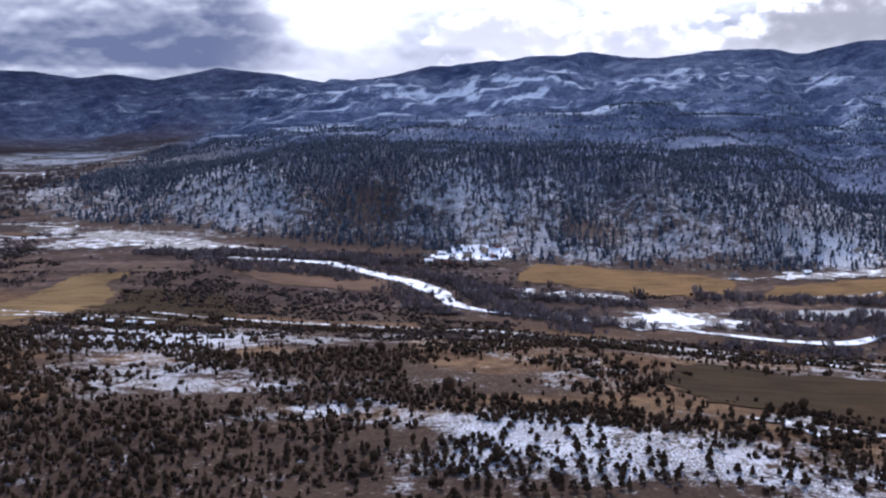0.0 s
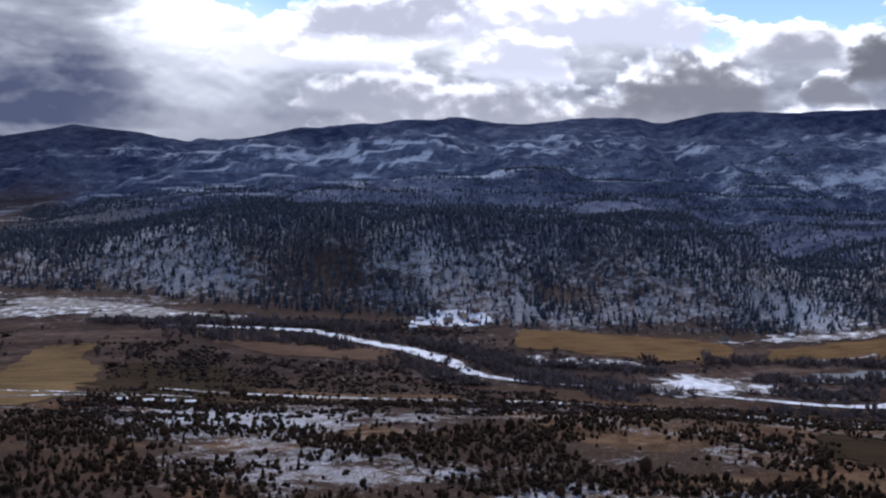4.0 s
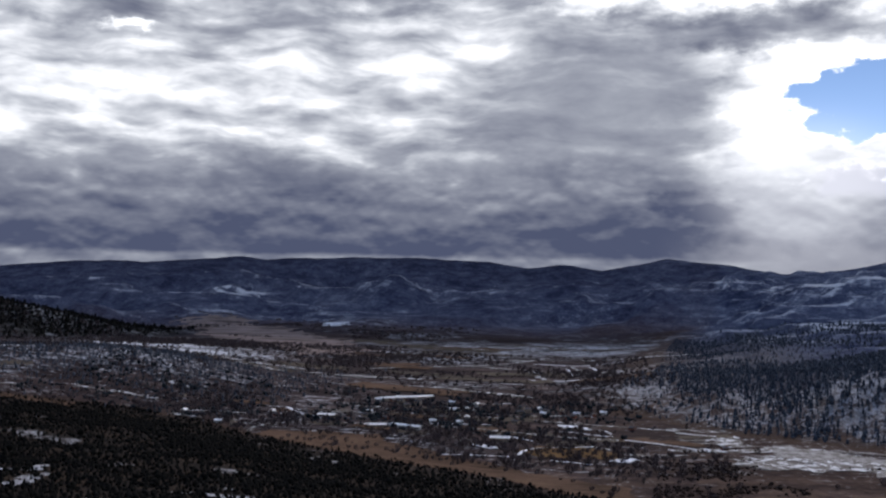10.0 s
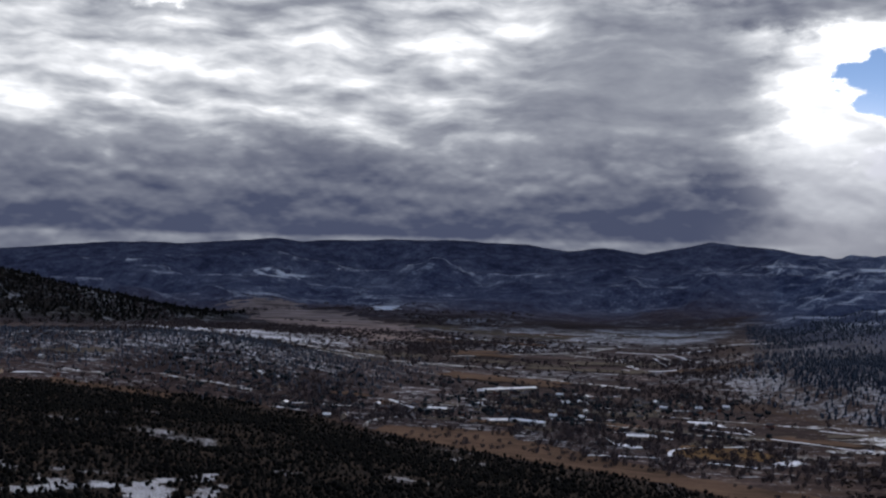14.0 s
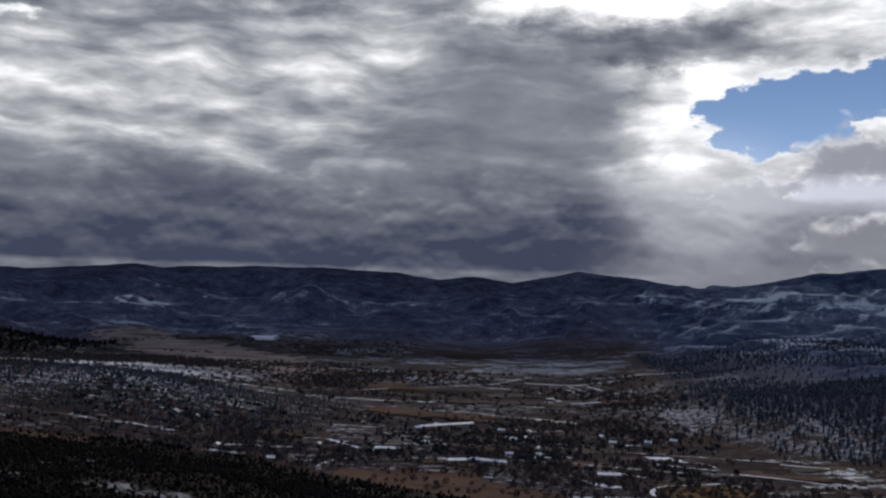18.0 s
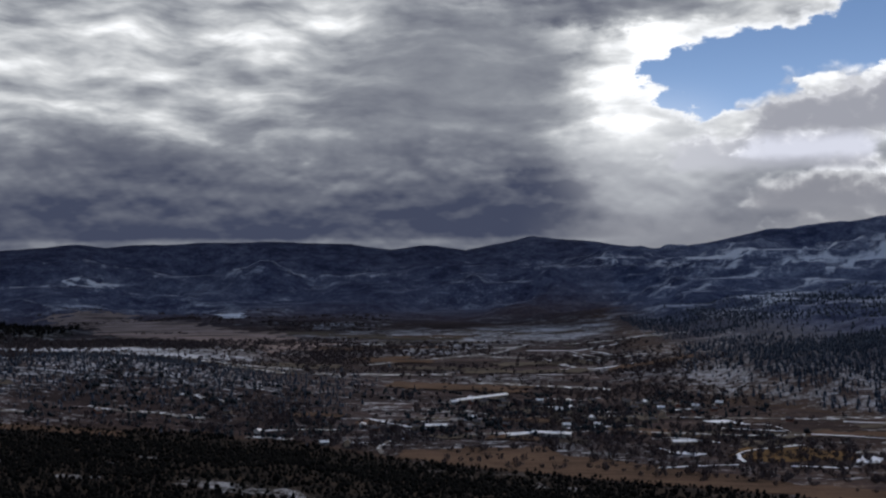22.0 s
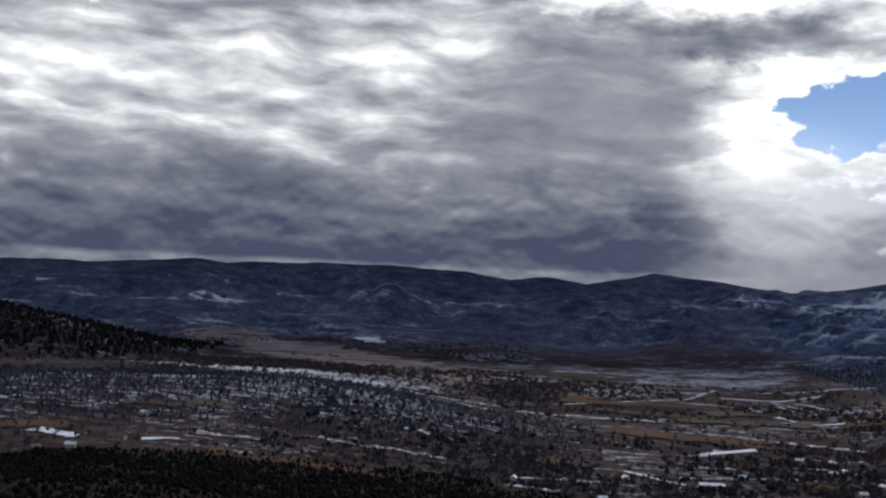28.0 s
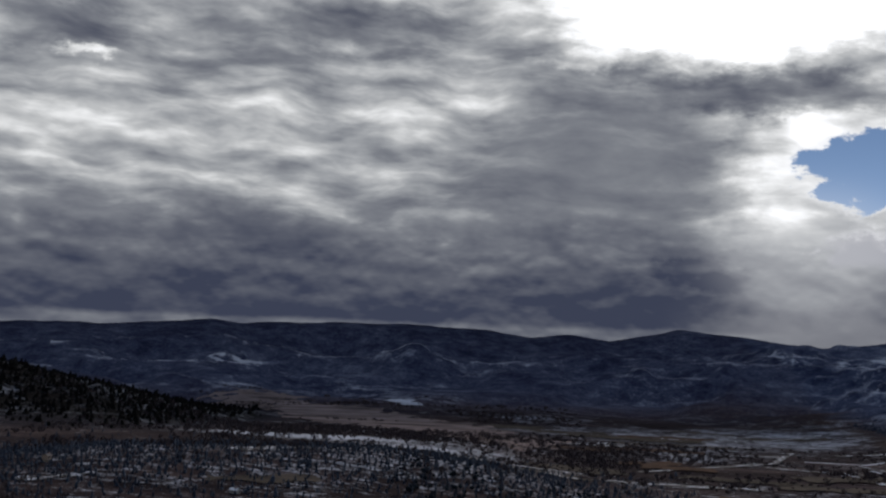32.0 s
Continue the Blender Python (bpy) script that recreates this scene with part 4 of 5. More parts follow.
wood("conifer_wood", SPRUCE, xs, ys, rg, 8, 0.34, CONIFER_DEEP, "dense dark conifers on a rounded hill")


def near_line(x, y, pts):
    d = np.full(np.shape(x), 1e9)
    for (ax, ay, *_), (bx, by, *_) in zip(pts, pts[1:]):
        ux, uy = bx - ax, by - ay
        f = np.clip(((x - ax) * ux + (y - ay) * uy) / (ux * ux + uy * uy), 0, 1)
        d = np.minimum(d, np.hypot(x - ax - f * ux, y - ay - f * uy))
    return d


# dark belts of juniper along the near slope
BELT_EDGE = [(-205, 630), (-161, 630), (-121, 629), (-81, 622)]
BELT_LOW = [(-175, 490), (-144, 524), (-112, 532), (-75, 518), (-62, 468), (-30, 479), (0, 486)]
BELT_HIGH = [(-25, 404), (13, 402), (40, 394), (67, 371), (90, 360), (107, 352), (130, 333)]


def near_keep(x, y):
    s = near_foot(x) - y
    k = step(20, 90, s) * (0.06 + 0.66 * step(0.48, 0.58, fbm(x, y * 1.7, 62, 81))) * (1 - 0.80 * np.clip(bump(x, y, 72, 345, 85, 18, -30), 0, 1))
    k = k * (1 - step(30, 120, x) * step(385, 360, y) * step(285, 305, y) * step(185, 160, x))
    meadow = np.maximum(bump(x, y, 225, 425, 85, 55), bump(x, y, -232, 730, 42, 150))
    bare = bump(x, y, -115, 480, 46, 30) + bump(x, y, -75, 415, 46, 24) + bump(x, y, 20, 342, 22, 12)
    k = k * (1 - step(0.25, 0.6, np.maximum(meadow, bare))) + 0.10 * step(-110, -150, x) * step(720, 650, y) * step(20, 60, s)
    belt = np.min([near_line(x, y, b) for b in (BELT_LOW, BELT_HIGH, BELT_EDGE)], axis=0)
    k = np.maximum(k, 0.95 * step(20, 8, belt + 16 * (fbm(x, y, 30, 85) - 0.5)))
    k = np.maximum(k, 0.62 * np.clip(bump(x, y, -250, 530, 150, 85), 0, 1) * step(0.40, 0.56, fbm(x, y * 1.6, 34, 83)))
    return np.maximum(k, 0.9 * np.clip(bump(x, y, -85, 352, 58, 34) + bump(x, y, -95, 312, 48, 32) + bump(x, y, 180, 290, 30, 22) + 0.8 * bump(x, y, 205, 330, 50, 26) + 0.8 * bump(x, y, -165, 435, 50, 45), 0, 1)) * step(-420, -260, x) * (1 - step(0.22, 0.42, bump(x, y, -238, 725, 56, 185)))


xs, ys, rg = scatter(21, -430, 520, 250, 860, 3.2, near_keep)
wood("juniper_scrub", SHRUB[:2] + SPRUCE + THICKET[:2], xs, ys, rg, 2.7, 0.38, JUNIPER, "dark rounded junipers on the near slope")


def dark_keep(x, y):
    s = near_foot(x) - y
    gaps = np.maximum(hill_gap(x, y) * 1.1, 1.1 * clearings(x, y))
    return step(-8, 10, s) * step(-300, -440, x) * (0.60 + 0.5 * step(0.36, 0.52, fbm(x, y, 60, 91))) * (1 - 0.75 * gaps)


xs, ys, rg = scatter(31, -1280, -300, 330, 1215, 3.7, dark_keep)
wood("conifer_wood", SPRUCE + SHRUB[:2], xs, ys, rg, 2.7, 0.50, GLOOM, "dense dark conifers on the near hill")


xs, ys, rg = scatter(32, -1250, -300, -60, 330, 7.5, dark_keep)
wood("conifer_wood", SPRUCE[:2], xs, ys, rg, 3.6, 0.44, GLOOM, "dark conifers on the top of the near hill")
xs, ys, rg = scatter(22, -300, 520, -40, 250, 6.5, lambda x, y: 0.6 * step(0.40, 0.60, fbm(x, y * 1.5, 70, 81)))
wood("juniper_scrub", SHRUB[:2] + SPRUCE[:2], xs, ys, rg, 2.7, 0.38, JUNIPER, "scattered junipers on the upper slope")


def floor_keep(x, y):
    f = fbm(x, y, 120, 95)
    s, u = near_foot(x) - y, y - hill_foot(x)
    line = (step(0.50, 0.72, f) + 0.85 * step(-150, -520, x) * step(0.28, 0.70, f)) * step(10, -20, s) * np.maximum(step(5, -20, u), step(-380, -540, x + 160 * (fbm(x, y, 80, 96) - 0.5))) * (1 - 0.2 * step(1350, 1750, y))
    fields = bump(x, y, 250, 865, 100, 55) + bump(x, y, 430, 790, 90, 38) + bump(x, y, -25, 885, 75, 55, -30) + bump(x, y, -600, 975, 170, 50, -25) + bump(x, y, -230, 770, 48, 160) + 0.8 * bump(x, y, -120, 750, 60, 90)
    return 0.36 * line * (1 - step(0.25, 0.5, fields))


xs, ys, rg = scatter(41, -1700, 640, 620, 2100, 6.2, floor_keep)
wood("bare_trees", TWIGS, xs, ys, rg, 5.0, 0.62, BARE, "bare grey cottonwoods along the valley floor")
xs, ys, rg = scatter(42, -1750, -850, 1050, 2000, 5.6, lambda x, y: 0.85 * np.clip(bump(x, y, -1190, 1450, 300, 150) + bump(x, y, -1450, 1340, 170, 140), 0, 1))
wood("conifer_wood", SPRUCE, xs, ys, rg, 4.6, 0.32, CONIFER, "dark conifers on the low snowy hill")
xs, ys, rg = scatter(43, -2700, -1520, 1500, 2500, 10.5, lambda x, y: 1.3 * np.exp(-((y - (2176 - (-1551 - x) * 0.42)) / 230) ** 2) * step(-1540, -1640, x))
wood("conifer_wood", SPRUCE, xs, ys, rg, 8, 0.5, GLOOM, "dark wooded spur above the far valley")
# ---- riverside woods ----


def bank_keep(x, y):
    d = near_line(x, y, river)
    return 0.8 * step(13, 19, d) * step(52, 26, d) * step(0.36, 0.56, fbm(x, y, 60, 97))


xs, ys, rg = scatter(44, -300, 620, 560, 1060, 4.4, bank_keep)
wood("bare_trees", TWIGS, xs, ys, rg, 5.0, 0.62, WILLOW, "bare brown willows along the river banks")

GROVES = ([(300, 722), (400, 690)], [(380, 652), (520, 642)], [(66, 905), (110, 840), (150, 800), (230, 762)], [(120, 742), (220, 690)], [(-100, 935), (0, 900)], [(300, 790), (420, 745), (560, 720)], [(-200, 1020), (-80, 1000), (60, 960)])
xs, ys, rg = scatter(45, -260, 620, 600, 1060, 4.2, lambda x, y: 0.8 * step(14, 5, np.min([near_line(x, y, g) for g in GROVES], axis=0) + 14 * (fbm(x, y, 26, 98) - 0.5)))
wood("bare_trees", TWIGS, xs, ys, rg, 6.0, 0.55, WILLOW, "dark bare groves between the fields")
xs, ys, rg = scatter(46, 370, 470, 590, 670, 4.5, lambda x, y: 1.2 * bump(x, y, 412, 622, 28, 14, -15))
wood("willow_thicket", TWIGS, xs, ys, rg, 5.5, 0.6, OLIVE, "olive-yellow willow thicket by the river")

xs, ys, rg = scatter(47, -1850, -950, 1800, 2950, 11, lambda x, y: 0.8 * step(0.52, 0.62, fbm(x * 0.3, y, 80, 67)) * (0.4 + 0.6 * step(0.4, 0.6, fbm(x, y, 160, 68))))
wood("bare_trees", TWIGS, xs, ys, rg, 5.0, 0.9, BARE, "thin bare hedges across the russet plain")

# low brown scrub in ragged strips between the meadows
SCRUB = tree_material("brown scrub", (0.012, 0.009, 0.009), (0.052, 0.036, 0.030))


def scrub_keep(x, y):
    return (0.15 + 0.75 * step(0.40, 0.62, fbm(x, y, 17, 103))) * scrub_strips(x, y) * step(10, 22, near_line(x, y, river))


xs, ys, rg = scatter(48, -380, 330, 560, 1080, 3.1, scrub_keep)
wood("brown_scrub", SHRUB + TWIGS[:2], xs, ys, rg, 1.6, 0.90, SCRUB, "low dark brown scrub in strips across the valley floor")

# ---- snow strips, parcels and lanes ----


def parcel(cx, cy, w, h, turn, mat, label, name="field", lift=0.6, ripple=4):
    c, s = math.cos(radians(turn)), math.sin(radians(turn))
    pts = [(cx + (x * c - y * s), cy + (x * s + y * c)) for x, y in ((-w / 2, -h / 2), (w / 2, -h / 2), (w / 2, h / 2), (-w / 2, h / 2))]
    return drape(name, pts, mat, label, "field" if name == "field" else "snow patch", lift=lift, ripple=ripple)


for cx, cy, w, h, turn in ((-322, 1200, 26, 70, 12), (-120, 1055, 120, 14, -22), (-230, 1105, 130, 16, -10), (-335, 1145, 90, 16, 5), (-390, 1110, 60, 10, 8), (-300, 1150, 40, 20, 20),
                           (-110, 985, 60, 10, -25), (-60, 1010, 70, 8, -25), (170, 800, 60, 9, -10), (205, 795, 50, 8, 4), (190, 722, 55, 8, -20), (330, 715, 60, 5, -15),
                           (440, 700, 50, 7, 5), (505, 900, 20, 60, 12), (590, 755, 60, 6, -12), (410, 770, 60, 5, -6), (120, 830, 40, 7, -15), (510, 640, 40, 9, 10)):
    parcel(cx, cy, w, h, turn, SNOW_THIN, "thin strip of snow on the valley floor", "snow_field", lift=0.7, ripple=9)

for pts in ([(196, 700), (215, 690), (290, 684), (300, 700), (250, 752), (214, 740)], [(110, 812), (190, 790), (240, 782), (230, 800), (150, 830)], [(330, 860), (400, 845), (520, 830), (525, 850), (420, 872)], [(-330, 1075), (-200, 1060), (-190, 1085), (-320, 1110)], [(150, 360), (230, 345), (235, 330), (160, 340)]):
    drape("snow_field", pts, SNOW_THIN, "patchy thin snow over dead grass", "snow patch", lift=0.65, ripple=18)
drape("pond", [(322, 722), (365, 700), (415, 694), (420, 716), (394, 730), (350, 733)], WATER, "dark open water of a farm pond", "pond", lift=0.6, ripple=6, kind="structure")
ribbon("road", [(-140, 740), (-20, 690), (90, 645), (140, 616), (206, 590), (249, 562), (308, 530), (420, 500)], 4.5, SNOW_THIN, "pale snowy road along the foot of the slope", "road", kind="structure")
ribbon("road", [(-60, 700), (60, 668), (150, 640), (260, 592), (400, 545)], 4.0, ROAD, "dark railway bed beside the road", "road", kind="structure")
ribbon("road", [(-274, 663), (-251, 678), (-217, 681), (-187, 687), (-120, 690)], 2.6, SNOW_THIN, "snowy farm track across the straw field", "track", lift=0.8, kind="structure")
ribbon("road", [(-232, 636), (-215, 652), (-180, 660), (-150, 672)], 2.6, SNOW_THIN, "snowy farm track beside the straw field", "track", lift=0.8, kind="structure")
ribbon("road", [(-803, 1110), (-810, 1135), (-806, 1160), (-788, 1182), (-760, 1190), (-700, 1205), (-600, 1215), (-480, 1190), (-343, 1185), (-166, 1150)], 4.5, SNOW_THIN, "curving snowy lane through the valley", "road", lift=0.8, kind="structure")
ribbon("road", [(-830, 1275), (-788, 1264), (-700, 1290), (-600, 1300), (-450, 1280), (-370, 1260)], 5, SNOW_THIN, "snowy street at the edge of the town", "road", lift=0.8, kind="structure")
for line in ([(-788, 2172), (-640, 2250), (-511, 2375)], [(-629, 1839), (-589, 1703)], [(-575, 1921), (-531, 1778)], [(-720, 1850), (-500, 1790)], [(-900, 1740), (-700, 1900), (-640, 2060)]):
    ribbon("road", line, 9, SNOW_THIN, "pale snow-covered lane between fields", "track", lift=1.2, kind="structure")

rng = np.random.RandomState(77)
PARCELS = ((SNOW_THIN, "snow-dusted paddock"), (FIELD_TAN, "dull tan paddock"), (FIELD_BROWN, "russet winter paddock"), (SNOW_THIN, "thin snow on a narrow field"), (FIELD_TAN, "straw-coloured strip of field"))
for k in range(30):
    cx, cy = rng.uniform(-930, -300), rng.uniform(1130, 1340)
    if cx < -380 and cy < 1100 and cy < 1075 - (cx + 420) * 0.1:
        continue
    m, lb = PARCELS[k % 5]
    snow = m is SNOW_THIN
    parcel(cx, cy, rng.uniform(35, 85), rng.uniform(4, 9) if snow else rng.uniform(16, 30), rng.uniform(-22, 18), m, lb, "snow_field" if snow else "field", lift=0.5 + 0.02 * k, ripple=10)
for k in range(34):
    cx, cy = rng.uniform(-1150, -430), rng.uniform(1500, 2350)
    m, lb = PARCELS[k % 5]
    snow = m is SNOW_THIN
    parcel(cx, cy, rng.uniform(80, 190), rng.uniform(10, 22) if snow else rng.uniform(30, 60), rng.uniform(-20, 20), m, lb, "snow_field" if snow else "field", lift=0.7 + 0.03 * k, ripple=16)
for cx, cy, w, h, turn, m in ((-1300, 1610, 110, 16, 40, SNOW_THIN), (-1290, 1400, 90, 14, 30, SNOW_THIN), (-1235, 1560, 120, 14, 35, SNOW_THIN), (-1330, 1510, 70, 12, 10, SNOW_THIN), (-1260, 1290, 90, 18, 25, FIELD_TAN), (-1360, 1160, 110, 30, 20, FIELD_BROWN),
                              (-1180, 1190, 90, 10, 12, SNOW_THIN), (-1050, 1250, 110, 9, 5, SNOW_THIN), (-1100, 1130, 140, 26, 10, FIELD_BROWN), (-1420, 1240, 60, 10, 20, SNOW_THIN), (-1010, 1340, 90, 9, -5, SNOW_THIN)):
    parcel(cx, cy, w, h, turn, m, "small winter field on the bench", "snow_field" if m is SNOW_THIN else "field", lift=0.9, ripple=12)

# snow drifted along fence lines and round paddocks
for line in ([(-709, 1197), (-676, 1203)], [(-640, 1228), (-608, 1235), (-575, 1243)], [(-570, 1172), (-547, 1183), (-530, 1167), (-513, 1156)], [(-512, 1077), (-514, 1094), (-500, 1123), (-471, 1134), (-446, 1142)], [(-583, 1055), (-548, 1063), (-519, 1067)],
             [(-496, 1228), (-442, 1207)], [(-424, 1189), (-385, 1171), (-352, 1147)], [(-376, 1246), (-334, 1227)], [(-647, 1416), (-617, 1398), (-586, 1421)], [(-657, 1355), (-612, 1356)], [(-480, 1062), (-440, 1052)]):
    ribbon("snow_drift", line, 3.4, SNOW_BROKEN, "line of drifted snow along a fence", "snow drift", lift=1.0, wobble=0.7)

for pts in ([(-507, 1262), (-450, 1244), (-436, 1205), (-448, 1232), (-480, 1276)], [(-570, 1131), (-553, 1118), (-533, 1112), (-545, 1100), (-568, 1112)], [(-430, 1073), (-416, 1066), (-401, 1080), (-412, 1090)], [(-1326, 1140), (-1282, 1122), (-1276, 1136), (-1318, 1156)], [(-1225, 1134), (-1201, 1146), (-1206, 1156), (-1228, 1146)]):
    drape("snow_field", pts, SNOW_BROKEN, "bright uneven patch of snow on the valley floor", "snow patch", lift=1.0, ripple=8)
for line in ([(-648, 1943), (-565, 1936), (-490, 1982)], [(-612, 1686), (-543, 1690), (-491, 1702)], [(-577, 1871), (-549, 1750)], [(-544, 1909), (-509, 1787)], [(-631, 1803), (-604, 1728)], [(-834, 1279), (-797, 1241), (-766, 1220)]):
    ribbon("road", line, 5, SNOW_BROKEN, "narrow snow-covered street between dark plots", "track", lift=1.3, kind="structure", wobble=0.5)

# ---- buildings ----
WALL_PALE = simple("pale painted boards", (0.42, 0.40, 0.37), 0.85, 0.15, 0.8)
WALL_RED = simple("barn boards", (0.20, 0.085, 0.06), 0.85, 0.2, 0.8)
WALL_TAN = simple("tan stucco", (0.34, 0.26, 0.19), 0.85, 0.15, 0.8)
ROOF_SNOW = simple("snow-covered roof", (0.78, 0.77, 0.76), 0.75, 0.06, 0.4)
ROOF_DARK = simple("dark roof shingles", (0.085, 0.075, 0.075), 0.8, 0.25, 1.2)
ROOF_METAL = simple("pale metal roof", (0.72, 0.73, 0.75), 0.45, 0.06, 0.4)
GLASS = simple("dark window glass", (0.03, 0.035, 0.045), 0.15, 0.1, 1.0)
DOOR = simple("painted door", (0.12, 0.08, 0.06), 0.7, 0.2, 1.0)
BRICK = simple("brick chimney", (0.22, 0.11, 0.08), 0.9, 0.25, 2.0)


def house(w, d, h, rise, wall_mat, roof_mat, label, name="house", windows=3, chimney=True):
    """A gabled building, ridge along its length, with its base at the origin."""
    root = new(name)
    tagged(root, label, "house" if name == "house" else "building", group="")
    bm = bmesh.new()
    pts = ((-d / 2, -1.5), (d / 2, -1.5), (d / 2, h), (0, h + rise), (-d / 2, h))
    a = [bm.verts.new((-w / 2, y, z)) for y, z in pts]
    b = [bm.verts.new((w / 2, y, z)) for y, z in pts]
    bm.faces.new(a[::-1])
    bm.faces.new(b)
    for i in range(5):
        j = (i + 1) % 5
        bm.faces.new((a[i], a[j], b[j], b[i]))
    part("wall", bm, wall_mat, root)
    bm = bmesh.new()
    ov, th = 0.6, 0.28
    k = rise / (d / 2)
    for sgn in (-1, 1):
        lo_y, lo_z = sgn * (d / 2 + ov), h - ov * k + 0.06
        ring = [(lo_y, lo_z), (0, h + rise + 0.06), (0, h + rise + 0.06 + th), (lo_y, lo_z + th)]
        a = [bm.verts.new((-w / 2 - ov, y, z)) for y, z in ring]
        b = [bm.verts.new((w / 2 + ov, y, z)) for y, z in ring]
        bm.faces.new(a)
        bm.faces.new(b[::-1])
        for i in range(4):
            bm.faces.new((a[i], b[i], b[(i + 1) % 4], a[(i + 1) % 4]))
    bmesh.ops.recalc_face_normals(bm, faces=bm.faces[:])
    roof = part("roof", bm, roof_mat, root)
    if chimney:
        part("chimney", box(bmesh.new(), w * 0.2, -d * 0.12 - 0.4, h + rise * 0.4, w * 0.2 + 0.8, -d * 0.12 + 0.4, h + rise + 1.0), BRICK, roof)
    for side in (-1, 1):
        for i in range(windows):
            cx = -w / 2 + w * (i + 0.7) / (windows + 0.4)
            part("window", box(bmesh.new(), cx - 0.6, side * d / 2 - 0.05, h * 0.38, cx + 0.6, side * d / 2 + 0.05, h * 0.80), GLASS, root)
    part("door", box(bmesh.new(), w / 2 - 1.8, -d / 2 - 0.06, 0, w / 2 - 0.9, -d / 2 + 0.06, min(2.05, h * 0.85)), DOOR, root)
    return root


def put(proto, x, y, turn, first=False):
    z = float(ground_z(x, y))
    m = pose(x, y, z + 0.3, 0, 0, turn)
    if first:
        proto.matrix_basis = m
        return proto
    return copy_thing(proto, m)


cottages = [house(7, 4.8, 2.5, 1.4, WALL_PALE, ROOF_SNOW, "pale boarded house with a snow-covered roof"),
            house(7.5, 5, 2.5, 1.5, WALL_TAN, ROOF_DARK, "tan stucco house with a dark gable roof"),
            house(6.5, 4.6, 2.5, 1.4, WALL_RED, ROOF_DARK, "small brown-red house with a dark shingle roof"),
            house(8, 5.2, 4.2, 1.5, WALL_TAN, ROOF_DARK, "two-storey tan house with a dark roof")]
for c in cottages:
    c["group"] = "houses of the valley"
rng = np.random.RandomState(5)
spots = []
for k in range(24):
    spots.append((80 + 88 * rng.rand(), 945 + 62 * rng.rand()))
for k in range(40):
    f = rng.rand()
    spots.append((-760 + 300 * f + rng.uniform(-12, 12), 1352 + 62 * rng.rand() - 28 * f))
for k in range(18):
    spots.append((rng.uniform(-900, -420), rng.uniform(1215, 1300)))
spots += [(-1280, 1068), (-1262, 1088), (-1268, 1240), (-1457, 1290), (-1180, 1150), (-1090, 1225), (-980, 1290), (-930, 1205), (-859, 1151), (-838, 1146), (-326, 1150), (-60, 1038), (352, 868), (420, 868), (508, 818)]
kept = []
for x, y in spots:
    if all(math.hypot(x - a, y - b) > 15 for a, b in kept):
        kept.append((x, y))
for k, (x, y) in enumerate(kept):
    put(cottages[(k * 7 + k // 3) % 4], x, y, rng.uniform(-30, 30) + (90 if rng.rand() < 0.3 else 0), k < 0)
# the pattern houses take the last places
for c, (x, y) in zip(cottages, ((-640, 1330), (-560, 1342), (-500, 1322), (-700, 1338))):
    put(c, x, y, 8, True)

hall = house(74, 7, 3.4, 1.2, WALL_TAN, ROOF_SNOW, "very long low hall under a snow-covered roof", "hall", 9, False)
put(hall, -722, 1404, 39, True)
glasshouse = house(38, 6, 2.8, 1.2, WALL_PALE, ROOF_METAL, "long shed with a bright white roof", "long_shed", 7, False)
put(glasshouse, -658, 1192, -14, True)
shed = house(20, 7, 2.8, 1.2, WALL_TAN, ROOF_SNOW, "low tan shed with a snow-covered roof", "farm_shed", 4, False)
put(shed, -688, 1186, 24, True)
for x, y, turn in ((-545, 1152, 4), (-764, 1232, 3)):
    put(shed, x, y, turn)
white_shed = house(5, 2.4, 1.5, 0.5, WALL_PALE, ROOF_METAL, "small white-roofed shed at the edge of the scrub", "farm_shed", 2, False)
white_shed["group"] = shed["group"] = "farm sheds"
put(white_shed, -159, 636, 4, True)
for x, y in ((-145, 638), (-133, 639), (-122, 640)):
    put(white_shed, x, y, 4)
barn = house(13, 9, 3.5, 2.4, WALL_TAN, ROOF_DARK, "tan barn with a dark shingle roof", "barn", 3, False)
put(barn, -334, 578, 20, True)
put(barn, -1244, 1130, 10)

xs, ys, rg = scatter(51, -1150, -420, 1180, 1460, 6.5, lambda x, y: 0.42 * step(0.40, 0.60, fbm(x, y, 55, 99)))
wood("conifer_wood", SPRUCE + THICKET[:2], xs, ys, rg, 4.6, 0.36, CONIFER_DEEP, "dark yard trees among the town houses")

# ---- sagebrush tussocks on the snowy slope ----
SAGE = tree_material("dry sagebrush", (0.045, 0.034, 0.024), (0.150, 0.118, 0.082))
xs, ys, rg = scatter(52, -135, 190, 280, 455, 2.0, lambda x, y: 0.95 * step(0.36, 0.54, fbm(x, y, 16, 105, 3)) * np.clip(bump(x, y, 72, 340, 110, 40, -30) + bump(x, y, -78, 415, 55, 32) + 0.4, 0, 1))
wood("sagebrush", [conifer_shape(6, 1), conifer_shape(5, 1)], xs, ys, rg, 0.75, 0.85, SAGE, "low grey-brown sagebrush tussocks on thin snow")

# ---- single junipers on the nearest slope ----
BARK = simple("shaggy bark", (0.10, 0.07, 0.05), 0.95, 0.3, 4.0)


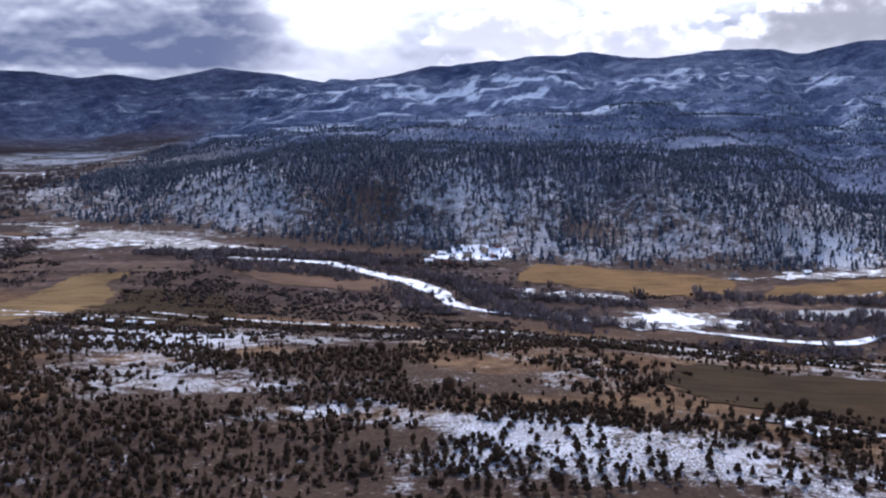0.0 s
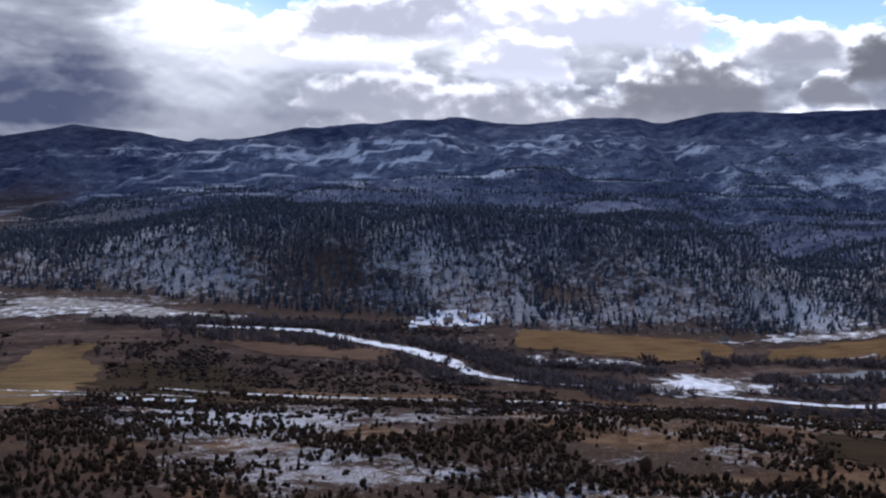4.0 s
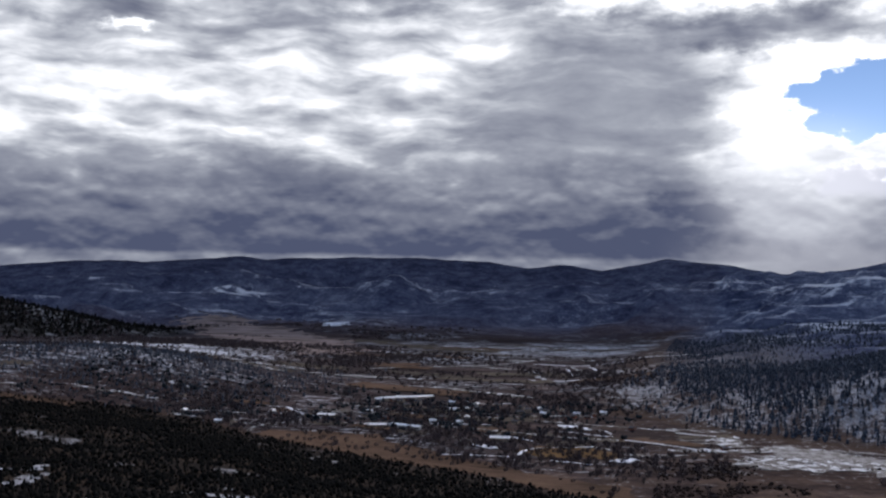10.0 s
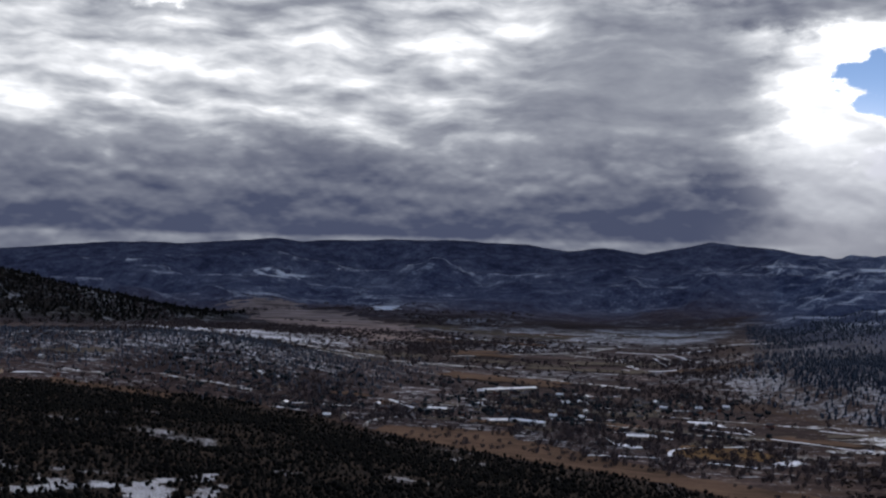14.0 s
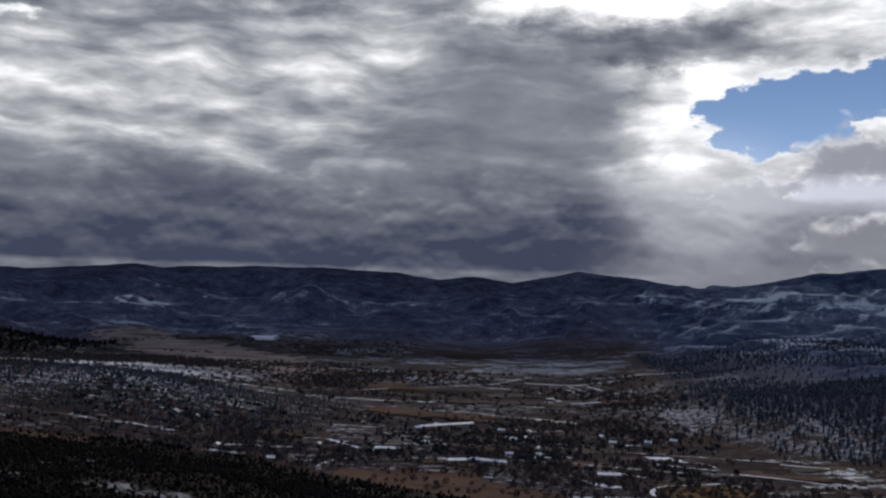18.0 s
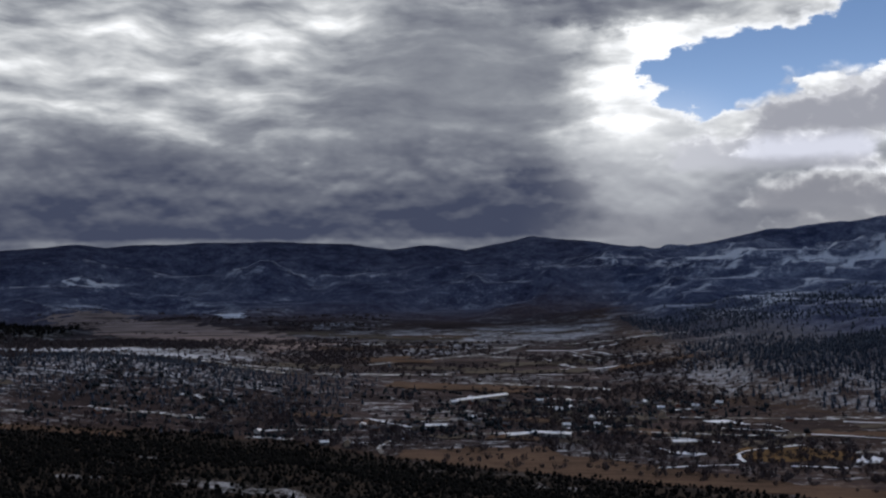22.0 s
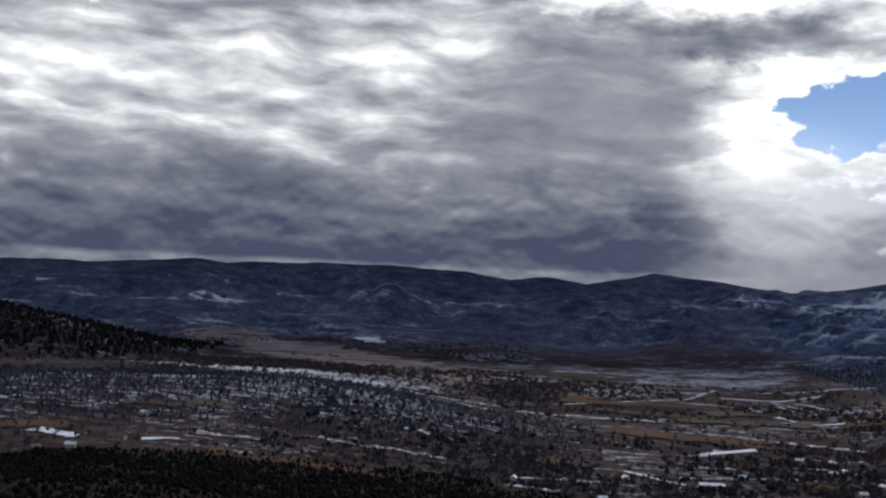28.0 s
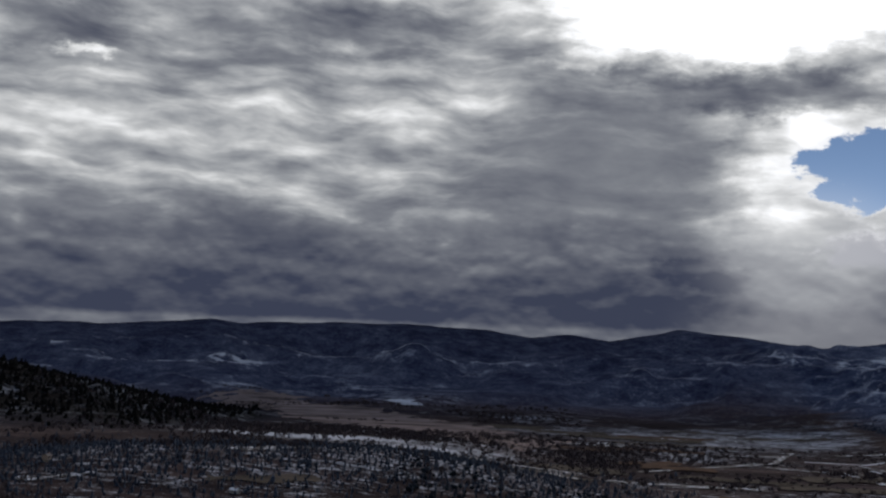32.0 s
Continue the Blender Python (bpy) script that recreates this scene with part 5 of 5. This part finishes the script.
def juniper(seed, tall):
    rng = np.random.RandomState(seed)
    root = new("juniper")
    bm = bmesh.new()
    rings = []
    for z, rad in ((-0.4, 0.22), (0.35, 0.16), (0.9, 0.10), (1.7, 0.05)):
        rings.append([bm.verts.new((rad * math.cos(a * 1.047) + z * 0.05, rad * math.sin(a * 1.047), z)) for a in range(6)])
    for lo, hi in zip(rings, rings[1:]):
        for i in range(6):
            bm.faces.new((lo[i], lo[(i + 1) % 6], hi[(i + 1) % 6], hi[i]))
    for k in range(4):
        a = k * 1.6 + rng.rand()
        tip = Vector((math.cos(a) * 0.8, math.sin(a) * 0.8, 1.0 + 0.4 * rng.rand()))
        base = Vector((0.02, 0, 0.45 + 0.1 * k))
        side = Vector((-math.sin(a), math.cos(a), 0)) * 0.05
        up = Vector((0, 0, 0.05))
        v = [bm.verts.new(p) for p in (base - side, base + side, base + up, tip)]
        for f in ((0, 1, 3), (1, 2, 3), (2, 0, 3)):
            bm.faces.new([v[i] for i in f])
    part("trunk", bm, BARK, root, "short shaggy brown trunk")
    bm = bmesh.new()
    for k in range(20):
        f = k / 19
        z = 0.55 + f * (tall - 0.9)
        reach = 1.25 * (1 - 0.66 * f) * rng.uniform(0.35, 1.0)
        a = k * 2.4 + rng.rand()
        rad = rng.uniform(0.34, 0.62) * (1 - 0.35 * f)
        m = Matrix.Translation((math.cos(a) * reach, math.sin(a) * reach, z)) @ pose(0, 0, 0, *rng.uniform(0, 90, 3)) @ Matrix.Diagonal((rad, rad * rng.uniform(0.7, 1), rad * rng.uniform(0.8, 1.3), 1))
        res = bmesh.ops.create_icosphere(bm, subdivisions=1, radius=1.0, matrix=m)
        for v in res["verts"]:
            v.co += Vector(rng.uniform(-0.13, 0.13, 3))
    part("crown", bm, JUNIPER, root, "ragged dark green crown")
    return tagged(root, "dark rounded juniper on the snowy slope", "tree", group="junipers of the near slope")


protos = [juniper(3, 2.8), juniper(4, 3.2), juniper(5, 3.0), juniper(6, 2.6), juniper(7, 3.3)]
rng = np.random.RandomState(9)
xs, ys, _ = scatter(61, 30, 186, 285, 385, 5.6, lambda x, y: 0.30 + 0.75 * step(0.45, 0.6, fbm(x, y, 45, 83)) * (1 - 0.85 * np.clip(bump(x, y, 72, 345, 85, 17, -30), 0, 1)))
zs = ground_z(xs, ys)
for k, (x, y, z) in enumerate(zip(xs[:300], ys[:300], zs[:300])):
    s = rng.uniform(0.75, 1.35)
    m = pose(x, y, z, 0, 0, rng.uniform(0, 360)) @ Matrix.Scale(s, 4)
    if k < 5:
        protos[k].matrix_basis = m
    else:
        t = copy_thing(protos[rng.randint(5)], Matrix.Identity(4))
        t.matrix_basis = m
